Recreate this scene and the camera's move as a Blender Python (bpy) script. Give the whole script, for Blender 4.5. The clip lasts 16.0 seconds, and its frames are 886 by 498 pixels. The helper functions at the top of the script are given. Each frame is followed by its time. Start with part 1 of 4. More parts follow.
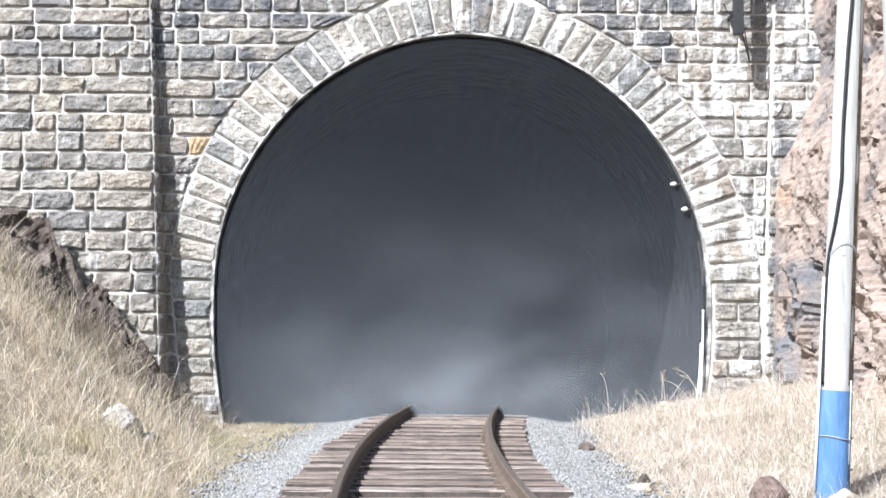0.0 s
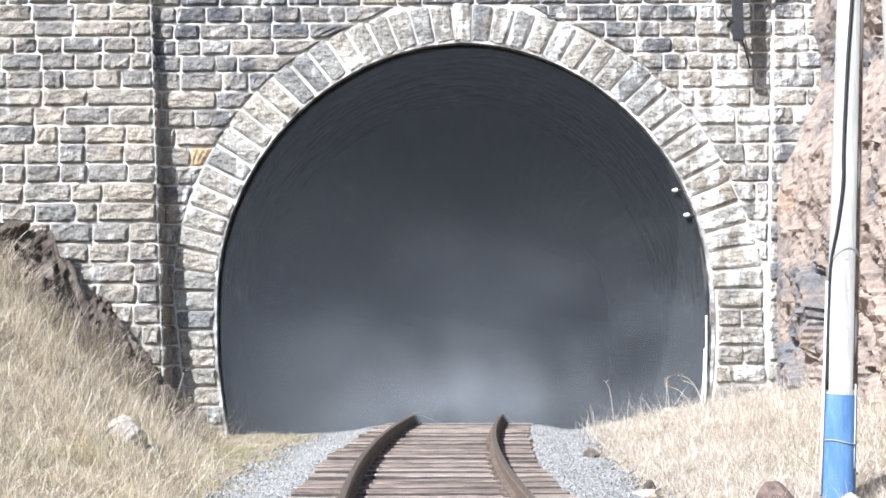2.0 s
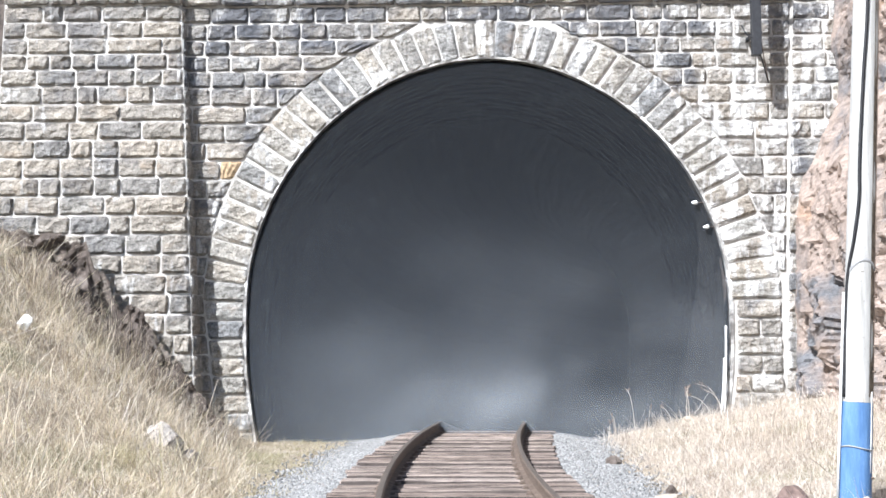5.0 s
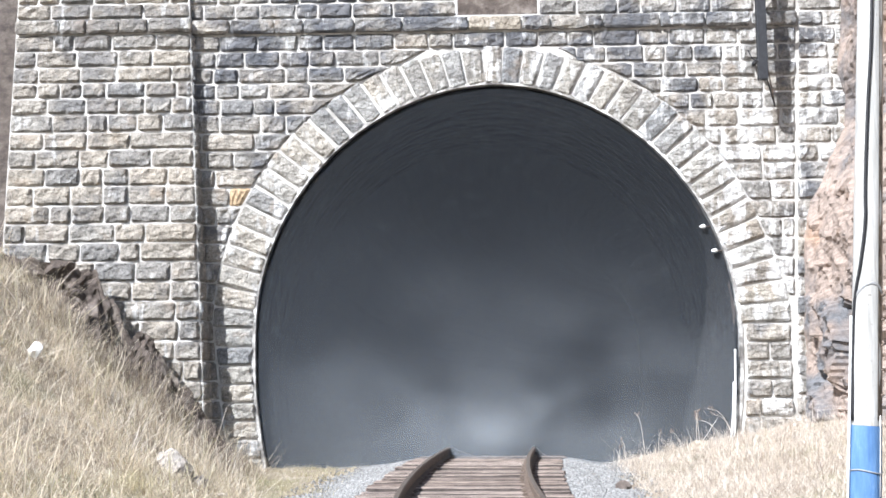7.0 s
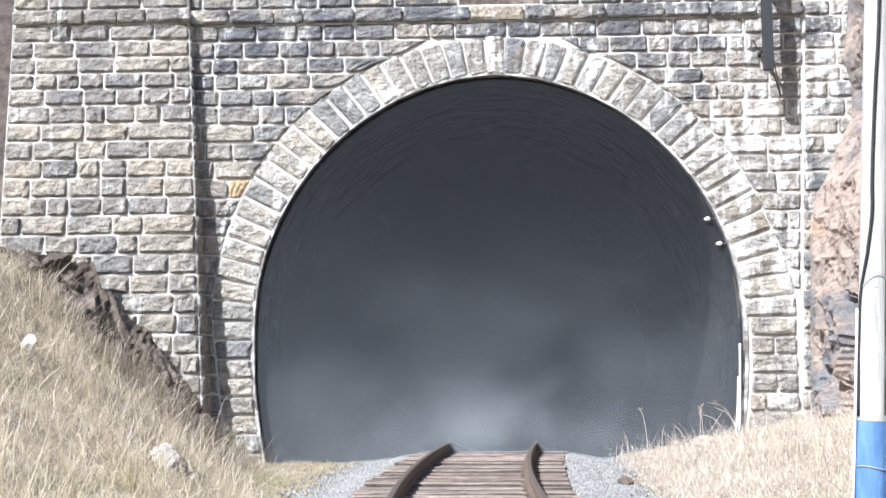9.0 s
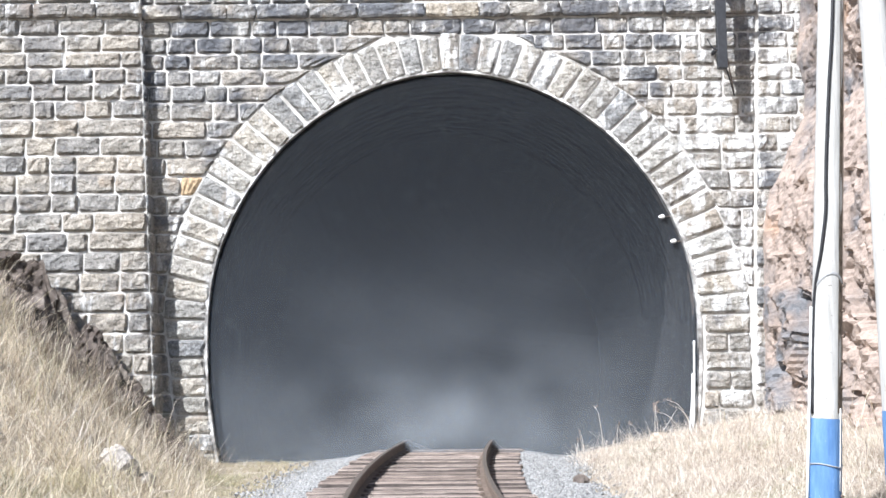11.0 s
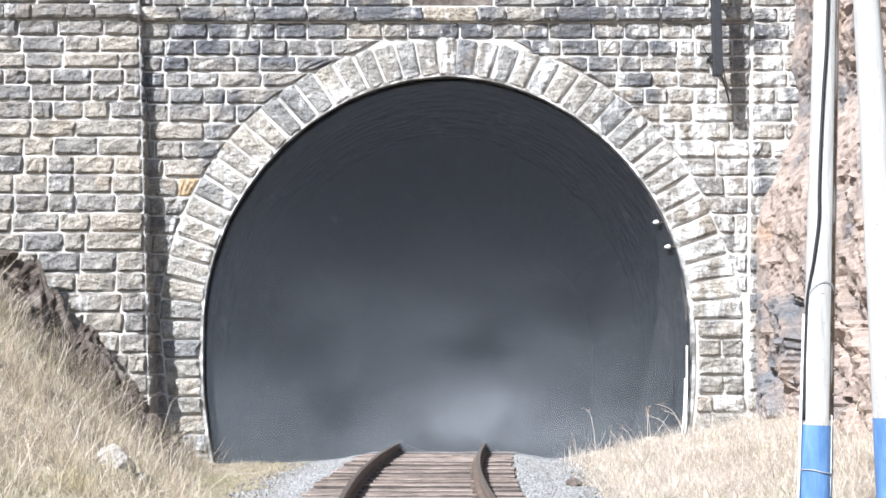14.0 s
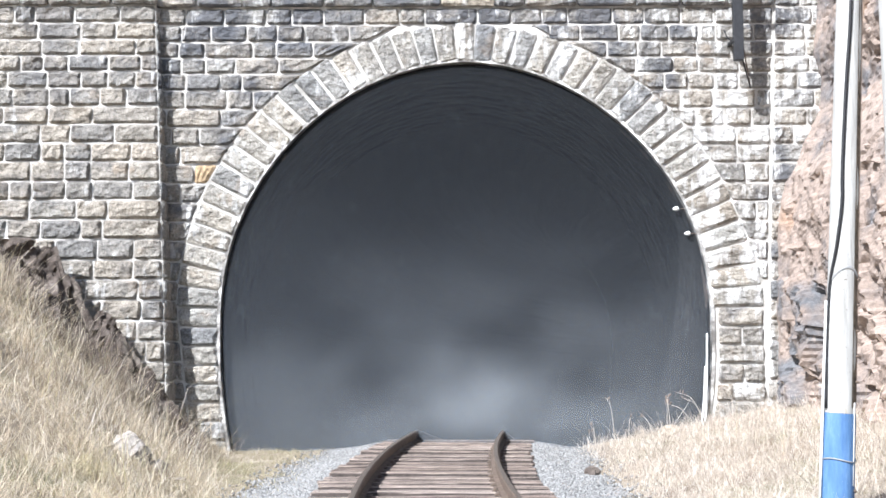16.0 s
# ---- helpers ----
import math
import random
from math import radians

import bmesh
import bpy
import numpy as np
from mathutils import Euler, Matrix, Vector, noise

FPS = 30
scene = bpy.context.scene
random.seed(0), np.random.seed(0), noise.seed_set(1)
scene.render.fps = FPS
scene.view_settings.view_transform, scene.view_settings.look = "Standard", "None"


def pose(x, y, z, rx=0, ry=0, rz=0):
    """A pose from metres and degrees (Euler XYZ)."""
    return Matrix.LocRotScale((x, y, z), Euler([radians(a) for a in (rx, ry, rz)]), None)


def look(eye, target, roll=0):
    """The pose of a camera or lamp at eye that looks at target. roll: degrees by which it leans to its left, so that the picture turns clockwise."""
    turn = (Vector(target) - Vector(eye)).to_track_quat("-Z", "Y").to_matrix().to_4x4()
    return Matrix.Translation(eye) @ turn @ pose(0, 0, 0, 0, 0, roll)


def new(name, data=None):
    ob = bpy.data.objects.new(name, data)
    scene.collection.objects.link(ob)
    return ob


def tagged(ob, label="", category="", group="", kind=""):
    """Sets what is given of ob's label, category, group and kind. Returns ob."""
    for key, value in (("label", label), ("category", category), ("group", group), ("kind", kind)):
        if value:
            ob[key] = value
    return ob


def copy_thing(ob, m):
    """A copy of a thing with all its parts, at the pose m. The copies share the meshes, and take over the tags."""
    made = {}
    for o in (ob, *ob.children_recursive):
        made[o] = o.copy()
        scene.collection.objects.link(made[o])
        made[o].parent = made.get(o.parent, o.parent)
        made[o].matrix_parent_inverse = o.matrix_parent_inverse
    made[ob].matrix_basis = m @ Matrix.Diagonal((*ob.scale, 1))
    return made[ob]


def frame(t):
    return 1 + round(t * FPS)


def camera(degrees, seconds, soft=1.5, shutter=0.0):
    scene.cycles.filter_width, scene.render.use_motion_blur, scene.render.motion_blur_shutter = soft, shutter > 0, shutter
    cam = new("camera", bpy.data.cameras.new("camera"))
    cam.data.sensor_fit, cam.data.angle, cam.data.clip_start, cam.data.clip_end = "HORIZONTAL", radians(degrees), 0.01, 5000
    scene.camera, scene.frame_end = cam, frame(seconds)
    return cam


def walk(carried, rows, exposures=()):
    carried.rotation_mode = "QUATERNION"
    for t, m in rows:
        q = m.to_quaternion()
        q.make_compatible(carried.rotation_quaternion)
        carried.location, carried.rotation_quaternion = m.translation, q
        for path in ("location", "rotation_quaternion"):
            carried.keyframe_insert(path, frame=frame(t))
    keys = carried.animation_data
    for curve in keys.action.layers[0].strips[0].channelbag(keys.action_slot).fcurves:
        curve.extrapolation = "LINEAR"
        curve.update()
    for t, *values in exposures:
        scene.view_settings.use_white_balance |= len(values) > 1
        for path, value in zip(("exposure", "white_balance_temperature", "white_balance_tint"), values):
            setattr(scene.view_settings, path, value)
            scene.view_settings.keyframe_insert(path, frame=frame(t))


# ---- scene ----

# Railway tunnel portal: x along the wall, y into the tunnel, z up from the sleeper tops.
cam = camera(40.0, 16.0, soft=1.6)
ROWS = [
    (0.0, 0.000, -22.300, 1.470, 0.000, 4.040, 0.250),
    (0.5, -0.008, -22.296, 1.460, -0.053, 3.973, 0.318),
    (1.0, 0.006, -22.234, 1.466, 0.012, 3.960, 0.246),
    (1.5, 0.007, -22.242, 1.469, 0.099, 4.066, -0.139),
    (2.0, -0.008, -22.313, 1.462, 0.098, 4.455, -0.338),
    (2.5, -0.014, -22.395, 1.465, 0.142, 4.624, -0.232),
    (3.0, -0.046, -22.465, 1.464, 0.119, 4.764, -0.408),
    (3.5, -0.079, -22.547, 1.458, 0.356, 4.620, -0.331),
    (4.0, -0.104, -22.631, 1.452, 0.622, 4.484, -0.275),
    (6.5, -0.132, -22.904, 1.447, 1.233, 6.006, -0.507),
    (7.0, -0.104, -22.843, 1.452, 1.373, 6.108, -0.572),
    (7.5, -0.079, -22.754, 1.440, 1.526, 6.176, -0.445),
    (8.0, -0.057, -22.676, 1.439, 1.727, 6.091, -0.476),
    (10.5, 0.016, -22.495, 1.460, 0.861, 5.686, -0.713),
    (11.0, -0.019, -22.478, 1.471, -0.452, 5.683, -0.747),
    (11.5, -0.067, -22.500, 1.491, -1.048, 4.794, -0.899),
    (12.0, -0.076, -22.494, 1.506, -1.424, 4.710, -0.860),
    (12.5, -0.103, -22.588, 1.521, -1.498, 5.286, -0.682),
    (13.0, -0.104, -22.607, 1.490, -0.899, 5.598, -0.172),
    (13.5, -0.089, -22.599, 1.499, -0.627, 5.251, 0.001),
    (14.0, -0.062, -22.599, 1.494, -0.776, 5.744, -0.210),
    (14.5, -0.095, -22.611, 1.496, -1.113, 5.392, -0.235),
    (15.0, -0.104, -22.592, 1.485, -0.898, 4.800, -0.244),
    (15.5, -0.056, -22.522, 1.511, -0.760, 5.866, -0.524),
    (16.0, -0.027, -22.449, 1.475, 0.150, 5.222, -0.161),
]
walk(cam, [(t, pose(x, y, z, 90 + pitch, 0, yaw) @ pose(0, 0, 0, 0, 0, roll)) for t, x, y, z, yaw, pitch, roll in ROWS],
     [(0.0, 1.13, 6010.0, 10.0), (16.0, 1.13, 6010.0, 10.0)])

# ---- light ----
SUN_WAY = Vector((0.8, 1.0, -1.17)).normalized()
world = bpy.data.worlds.new("sky")
scene.world = world
world.use_nodes = True
sky = world.node_tree.nodes.new("ShaderNodeTexSky")
sky.sky_type, sky.sun_disc = "NISHITA", False
sky.sun_elevation, sky.sun_rotation = radians(42.4), radians(219)
world.node_tree.links.new(sky.outputs[0], world.node_tree.nodes["Background"].inputs[0])
world.node_tree.nodes["Background"].inputs[1].default_value = 0.072
sun_data = bpy.data.lights.new("sun", "SUN")
sun_data.energy, sun_data.angle, sun_data.color = 5.0, radians(0.5), (1.0, 0.985, 0.965)
sun = new("sun", sun_data)
sun.matrix_world = look(-60 * SUN_WAY, (0, 0, 0))


# ---- materials ----
def node(nt, kind, **given):
    """A node with its sockets set or linked by name (spaces as underscores)."""
    n = nt.nodes.new("ShaderNode" + kind)
    for key, value in given.items():
        if key in ("operation", "blend_type", "data_type", "feature", "noise_dimensions", "interpolation_type"):
            if key == "operation":
                n.operation = value
            elif key == "blend_type":
                n.blend_type = value
            elif key == "data_type":
                n.data_type = value
            elif key == "interpolation_type":
                n.interpolation_type = value
            else:
                n.feature = value
            continue
        index = int(key[1:]) if key[0] == "i" and key[1:].isdigit() else key.replace("_", " ")
        socket = n.inputs[index]
        if isinstance(value, bpy.types.NodeSocket):
            nt.links.new(value, socket)
        else:
            socket.default_value = value
    return n


def ramp(nt, fac, *stops):
    n = nt.nodes.new("ShaderNodeValToRGB")
    while len(n.color_ramp.elements) < len(stops):
        n.color_ramp.elements.new(0.5)
    for e, (at, c) in zip(n.color_ramp.elements, stops):
        e.position = at
        e.color = (c, c, c, 1) if isinstance(c, float) else (*c, 1)
    nt.links.new(fac, n.inputs[0])
    return n.outputs[0]


def mix(nt, fac, a, b, how="MIX"):
    n = nt.nodes.new("ShaderNodeMix")
    n.data_type, n.blend_type = "RGBA", how
    for index, value in ((0, fac), (6, a), (7, b)):
        if isinstance(value, bpy.types.NodeSocket):
            nt.links.new(value, n.inputs[index])
        else:
            n.inputs[index].default_value = value if index == 0 else (*value, 1)
    return n.outputs[2]


def sums(nt, how, a, b):
    return node(nt, "Math", operation=how, i0=a, i1=b).outputs[0]


def position(nt, scale=(1, 1, 1), own=False):
    if own:
        src = nt.nodes.new("ShaderNodeTexCoord").outputs["Object"]
    else:
        src = nt.nodes.new("ShaderNodeNewGeometry").outputs["Position"]
    return node(nt, "Mapping", Vector=src, Scale=scale).outputs[0]


def noised(nt, vec, scale, detail=4.0, rough=0.55):
    return node(nt, "TexNoise", Vector=vec, Scale=scale, Detail=detail, Roughness=rough).outputs[0]


def material(name, build, rough=0.85, metal=0.0, leafy=0.0):
    m = bpy.data.materials.new(name)
    m.use_nodes = True
    nt = m.node_tree
    b = nt.nodes["Principled BSDF"]
    b.inputs["Roughness"].default_value = rough
    b.inputs["Metallic"].default_value = metal
    b.inputs["Specular IOR Level"].default_value = 0.3
    colour, height, strength, reach = build(nt)
    if isinstance(colour, bpy.types.NodeSocket):
        nt.links.new(colour, b.inputs["Base Color"])
    else:
        b.inputs["Base Color"].default_value = (*colour, 1)
    if height is not None:
        bump = node(nt, "Bump", Strength=strength, Distance=reach, Height=height)
        nt.links.new(bump.outputs[0], b.inputs["Normal"])
    if leafy:
        thin = node(nt, "BsdfTranslucent", Color=colour)
        both = node(nt, "MixShader", Fac=leafy, i1=b.outputs[0], i2=thin.outputs[0])
        nt.links.new(both.outputs[0], nt.nodes["Material Output"].inputs[0])
    return m


def stone_look(lime, tone=(1.0, 1.0, 1.0), damp=1.0):
    """Rock-faced granite: per-stone tone, creased face, damp dark stains high up, lime runs that gather towards the cutting."""
    def build(nt):
        p = position(nt)
        sep = node(nt, "SeparateXYZ", Vector=p)
        rnd = nt.nodes.new("ShaderNodeObjectInfo").outputs["Random"]
        base = ramp(nt, rnd, (0.0, (0.19, 0.185, 0.18)), (0.12, (0.26, 0.24, 0.213)), (0.35, (0.325, 0.29, 0.245)),
                    (0.55, (0.285, 0.262, 0.232)), (0.72, (0.355, 0.31, 0.255)), (0.88, (0.31, 0.29, 0.26)), (1.0, (0.235, 0.222, 0.207)))
        base = mix(nt, 1.0, base, tone, "MULTIPLY")
        mott = noised(nt, p, 4.5, 6.0, 0.65)
        base = mix(nt, 0.8, base, ramp(nt, mott, (0.32, 0.55), (0.5, 1.0), (0.7, 1.35)), "MULTIPLY")
        fine = noised(nt, p, 26.0, 6.0, 0.7)
        base = mix(nt, 0.8, base, ramp(nt, fine, (0.32, 0.42), (0.5, 1.0), (0.68, 1.45)), "MULTIPLY")
        rust = noised(nt, p, 1.7, 4.0, 0.6)
        base = mix(nt, ramp(nt, rust, (0.58, 0.0), (0.72, 0.4)), base, (0.36, 0.26, 0.17))
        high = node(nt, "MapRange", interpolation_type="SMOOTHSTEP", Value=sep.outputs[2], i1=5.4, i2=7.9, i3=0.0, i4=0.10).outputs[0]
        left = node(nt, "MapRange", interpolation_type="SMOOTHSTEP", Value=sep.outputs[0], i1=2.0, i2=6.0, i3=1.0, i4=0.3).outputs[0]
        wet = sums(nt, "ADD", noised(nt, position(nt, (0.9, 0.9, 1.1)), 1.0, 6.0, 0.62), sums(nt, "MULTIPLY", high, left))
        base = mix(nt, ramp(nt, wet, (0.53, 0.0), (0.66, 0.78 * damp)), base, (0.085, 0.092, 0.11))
        streak = noised(nt, position(nt, (4.5, 4.5, 0.75)), 1.0, 7.0, 0.62)
        blot = noised(nt, p, 2.6, 6.0, 0.66)
        side = node(nt, "MapRange", interpolation_type="SMOOTHSTEP", Value=sep.outputs[0], i1=2.6, i2=5.6, i3=0.0, i4=0.05).outputs[0]
        white = sums(nt, "ADD", sums(nt, "ADD", sums(nt, "MULTIPLY", streak, 0.62), sums(nt, "MULTIPLY", blot, 0.38)), side)
        base = mix(nt, ramp(nt, white, (0.575 - lime, 0.0), (0.655 - lime, 0.92)), base, (0.70, 0.69, 0.67))
        warped = node(nt, "Mapping", Vector=p, Scale=(0.75, 1.0, 1.35)).outputs[0]
        face = noised(nt, warped, 5.5, 6.0, 0.6)
        chip = node(nt, "TexVoronoi", Vector=mix(nt, 0.10, p, node(nt, "TexNoise", Vector=p, Scale=5.0, Detail=3.0).outputs["Color"]), Scale=8.0).outputs[0]
        h = sums(nt, "ADD", face, sums(nt, "MULTIPLY", chip, 0.30))
        h = sums(nt, "ADD", h, sums(nt, "MULTIPLY", noised(nt, p, 24.0, 6.0, 0.7), 0.30))
        return base, h, 1.0, 0.15
    return build


def mortar_look(nt):
    p = position(nt)
    c = ramp(nt, noised(nt, p, 3.0, 6.0), (0.3, (0.36, 0.34, 0.31)), (0.5, (0.52, 0.495, 0.46)), (0.72, (0.74, 0.725, 0.70)))
    return c, noised(nt, p, 22.0, 6.0), 0.6, 0.03


def lip_look(nt):
    p = position(nt)
    c = ramp(nt, noised(nt, p, 1.9, 6.0, 0.65), (0.40, (0.15, 0.14, 0.13)), (0.50, (0.36, 0.345, 0.325)), (0.60, (0.70, 0.69, 0.67)))
    return c, noised(nt, p, 18.0, 6.0), 0.8, 0.04


def rock_look(nt):
    p = position(nt)
    big = noised(nt, p, 0.9, 4.0)
    c = ramp(nt, big, (0.32, (0.24, 0.26, 0.29)), (0.41, (0.35, 0.32, 0.31)), (0.48, (0.47, 0.405, 0.365)), (0.6, (0.54, 0.465, 0.42)), (0.72, (0.48, 0.36, 0.28)))
    c = mix(nt, 0.7, c, ramp(nt, noised(nt, p, 17.0, 8.0, 0.7), (0.3, 0.5), (0.7, 1.2)), "MULTIPLY")
    c = mix(nt, ramp(nt, noised(nt, p, 2.7, 6.0, 0.7), (0.60, 0.0), (0.70, 0.7)), c, (0.64, 0.60, 0.56))
    c = mix(nt, 1.0, c, (0.70, 0.65, 0.61), "MULTIPLY")
    return c, noised(nt, p, 6.0, 8.0, 0.62), 1.0, 0.06


def dark_rock_look(nt):
    p = position(nt)
    c = ramp(nt, noised(nt, p, 2.2, 6.0, 0.65), (0.3, (0.055, 0.045, 0.038)), (0.5, (0.13, 0.105, 0.09)), (0.7, (0.30, 0.26, 0.225)))
    return c, noised(nt, p, 8.0, 9.0, 0.7), 1.0, 0.08


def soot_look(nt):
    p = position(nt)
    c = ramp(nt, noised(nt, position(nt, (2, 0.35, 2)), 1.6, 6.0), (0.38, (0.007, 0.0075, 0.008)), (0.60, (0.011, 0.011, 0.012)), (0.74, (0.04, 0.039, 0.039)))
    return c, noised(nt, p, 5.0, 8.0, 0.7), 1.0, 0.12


def earth_look(nt):
    p = position(nt)
    c = ramp(nt, noised(nt, p, 1.3, 8.0, 0.65), (0.3, (0.26, 0.21, 0.16)), (0.5, (0.42, 0.355, 0.275)), (0.7, (0.54, 0.47, 0.375)))
    c = mix(nt, ramp(nt, noised(nt, p, 0.8, 3.0), (0.52, 0.0), (0.7, 0.5)), c, (0.17, 0.20, 0.07))
    c = mix(nt, 0.6, c, ramp(nt, noised(nt, p, 30.0, 5.0, 0.7), (0.3, 0.4), (0.7, 1.3)), "MULTIPLY")
    return c, noised(nt, p, 14.0, 8.0, 0.7), 1.0, 0.06


def brush_look(nt):
    p = position(nt)
    c = ramp(nt, noised(nt, p, 2.3, 9.0, 0.75), (0.3, (0.06, 0.05, 0.045)), (0.5, (0.17, 0.14, 0.12)), (0.7, (0.30, 0.26, 0.22)))
    return c, noised(nt, p, 4.0, 9.0, 0.75), 1.0, 0.3


def gravel_look(nt):
    isl = nt.nodes.new("ShaderNodeNewGeometry").outputs["Random Per Island"]
    c = ramp(nt, isl, (0.0, (0.13, 0.129, 0.126)), (0.3, (0.215, 0.213, 0.207)), (0.7, (0.28, 0.277, 0.268)), (0.93, (0.35, 0.346, 0.336)), (1.0, (0.22, 0.185, 0.157)))
    c = mix(nt, 0.5, c, ramp(nt, noised(nt, position(nt), 60.0, 4.0), (0.3, 0.6), (0.7, 1.2)), "MULTIPLY")
    return c, None, 0, 0


def ballast_bed_look(nt):
    p = position(nt)
    c = ramp(nt, node(nt, "TexVoronoi", Vector=p, Scale=24.0).outputs[0], (0.1, (0.30, 0.30, 0.30)), (0.6, (0.10, 0.10, 0.10)))
    return c, noised(nt, p, 30.0, 4.0), 1.0, 0.04


def grass_look(low, mid, high, green):
    def build(nt):
        isl = nt.nodes.new("ShaderNodeNewGeometry").outputs["Random Per Island"]
        c = ramp(nt, isl, (0.0, low), (0.35, mid), (0.8, high), (0.9, green), (1.0, low))
        patch = noised(nt, position(nt), 0.9, 4.0)
        c = mix(nt, ramp(nt, patch, (0.56, 0.0), (0.7, 0.5)), c, green)
        dead = noised(nt, position(nt), 2.1, 5.0, 0.65)
        c = mix(nt, ramp(nt, dead, (0.54, 0.0), (0.68, 0.6)), c, tuple(0.9 * v for v in low))
        return c, None, 0, 0
    return build


def sleeper_look(nt):
    p = position(nt, (1, 1, 1))
    rnd = nt.nodes.new("ShaderNodeObjectInfo").outputs["Random"]
    base = ramp(nt, rnd, (0.0, (0.25, 0.205, 0.18)), (0.35, (0.38, 0.33, 0.30)), (0.6, (0.29, 0.24, 0.21)), (0.85, (0.50, 0.445, 0.41)), (1.0, (0.34, 0.285, 0.255)))
    fib = noised(nt, position(nt, (1.6, 30, 30)), 1.4, 6.0, 0.7)
    base = mix(nt, 0.9, base, ramp(nt, fib, (0.32, 0.25), (0.5, 0.9), (0.68, 1.9)), "MULTIPLY")
    base = mix(nt, ramp(nt, noised(nt, position(nt, (1.5, 9, 9)), 1.2, 5.0, 0.7), (0.52, 0.0), (0.66, 0.55)), base, (0.44, 0.38, 0.34))
    base = mix(nt, ramp(nt, noised(nt, p, 13.0, 6.0, 0.7), (0.6, 0.0), (0.7, 0.7)), base, (0.05, 0.04, 0.037))
    crack = noised(nt, position(nt, (0.8, 34, 34)), 1.0, 4.0, 0.6)
    base = mix(nt, ramp(nt, crack, (0.56, 0.0), (0.62, 0.9)), base, (0.022, 0.018, 0.017))
    pale = noised(nt, position(nt, (0.6, 12, 12)), 1.7, 5.0, 0.65)
    base = mix(nt, ramp(nt, pale, (0.56, 0.0), (0.68, 0.45)), base, (0.48, 0.415, 0.37))
    base = mix(nt, 1.0, base, (1.02, 0.96, 0.91), "MULTIPLY")
    return base, sums(nt, "SUBTRACT", fib, crack), 1.0, 0.05


def rust_look(nt):
    p = position(nt)
    c = ramp(nt, noised(nt, p, 12.0, 7.0, 0.7), (0.3, (0.085, 0.066, 0.054)), (0.55, (0.17, 0.13, 0.104)), (0.75, (0.27, 0.21, 0.17)))
    return c, noised(nt, p, 60.0, 4.0), 0.4, 0.01


def worn_steel_look(nt):
    c = ramp(nt, noised(nt, position(nt, (20, 1, 20)), 3.0, 6.0, 0.7), (0.3, (0.14, 0.112, 0.092)), (0.7, (0.28, 0.238, 0.20)))
    return c, None, 0, 0


def pole_look(nt):
    own = position(nt, own=True)
    c = ramp(nt, noised(nt, position(nt, (9, 9, 0.8), True), 1.5, 7.0, 0.7), (0.3, (0.29, 0.283, 0.265)), (0.55, (0.43, 0.423, 0.405)), (0.8, (0.57, 0.563, 0.545)))
    c = mix(nt, ramp(nt, noised(nt, position(nt, (14, 14, 1.4), True), 1.0, 6.0, 0.75), (0.60, 0.0), (0.68, 0.75)), c, (0.33, 0.27, 0.18))
    c = mix(nt, ramp(nt, noised(nt, own, 30.0, 5.0), (0.66, 0.0), (0.72, 0.8)), c, (0.16, 0.14, 0.12))
    return c, noised(nt, position(nt, (40, 40, 2), True), 1.0, 5.0), 0.4, 0.02


def blue_look(nt):
    own = position(nt, (8, 8, 2), True)
    c = ramp(nt, noised(nt, own, 1.2, 7.0, 0.7), (0.3, (0.065, 0.14, 0.29)), (0.55, (0.10, 0.20, 0.38)), (0.8, (0.19, 0.30, 0.48)))
    c = mix(nt, ramp(nt, noised(nt, own, 5.0, 6.0, 0.75), (0.66, 0.0), (0.72, 0.8)), c, (0.45, 0.47, 0.5))
    return c, noised(nt, position(nt, (40, 40, 2), True), 1.0, 5.0), 0.35, 0.02


def plain_look(colour, spread=0.25):
    def build(nt):
        f = noised(nt, position(nt), 15.0, 6.0, 0.65)
        return mix(nt, 1.0, colour, ramp(nt, f, (0.3, 1.0 - spread), (0.7, 1.0 + spread)), "MULTIPLY"), f, 0.3, 0.01
    return build


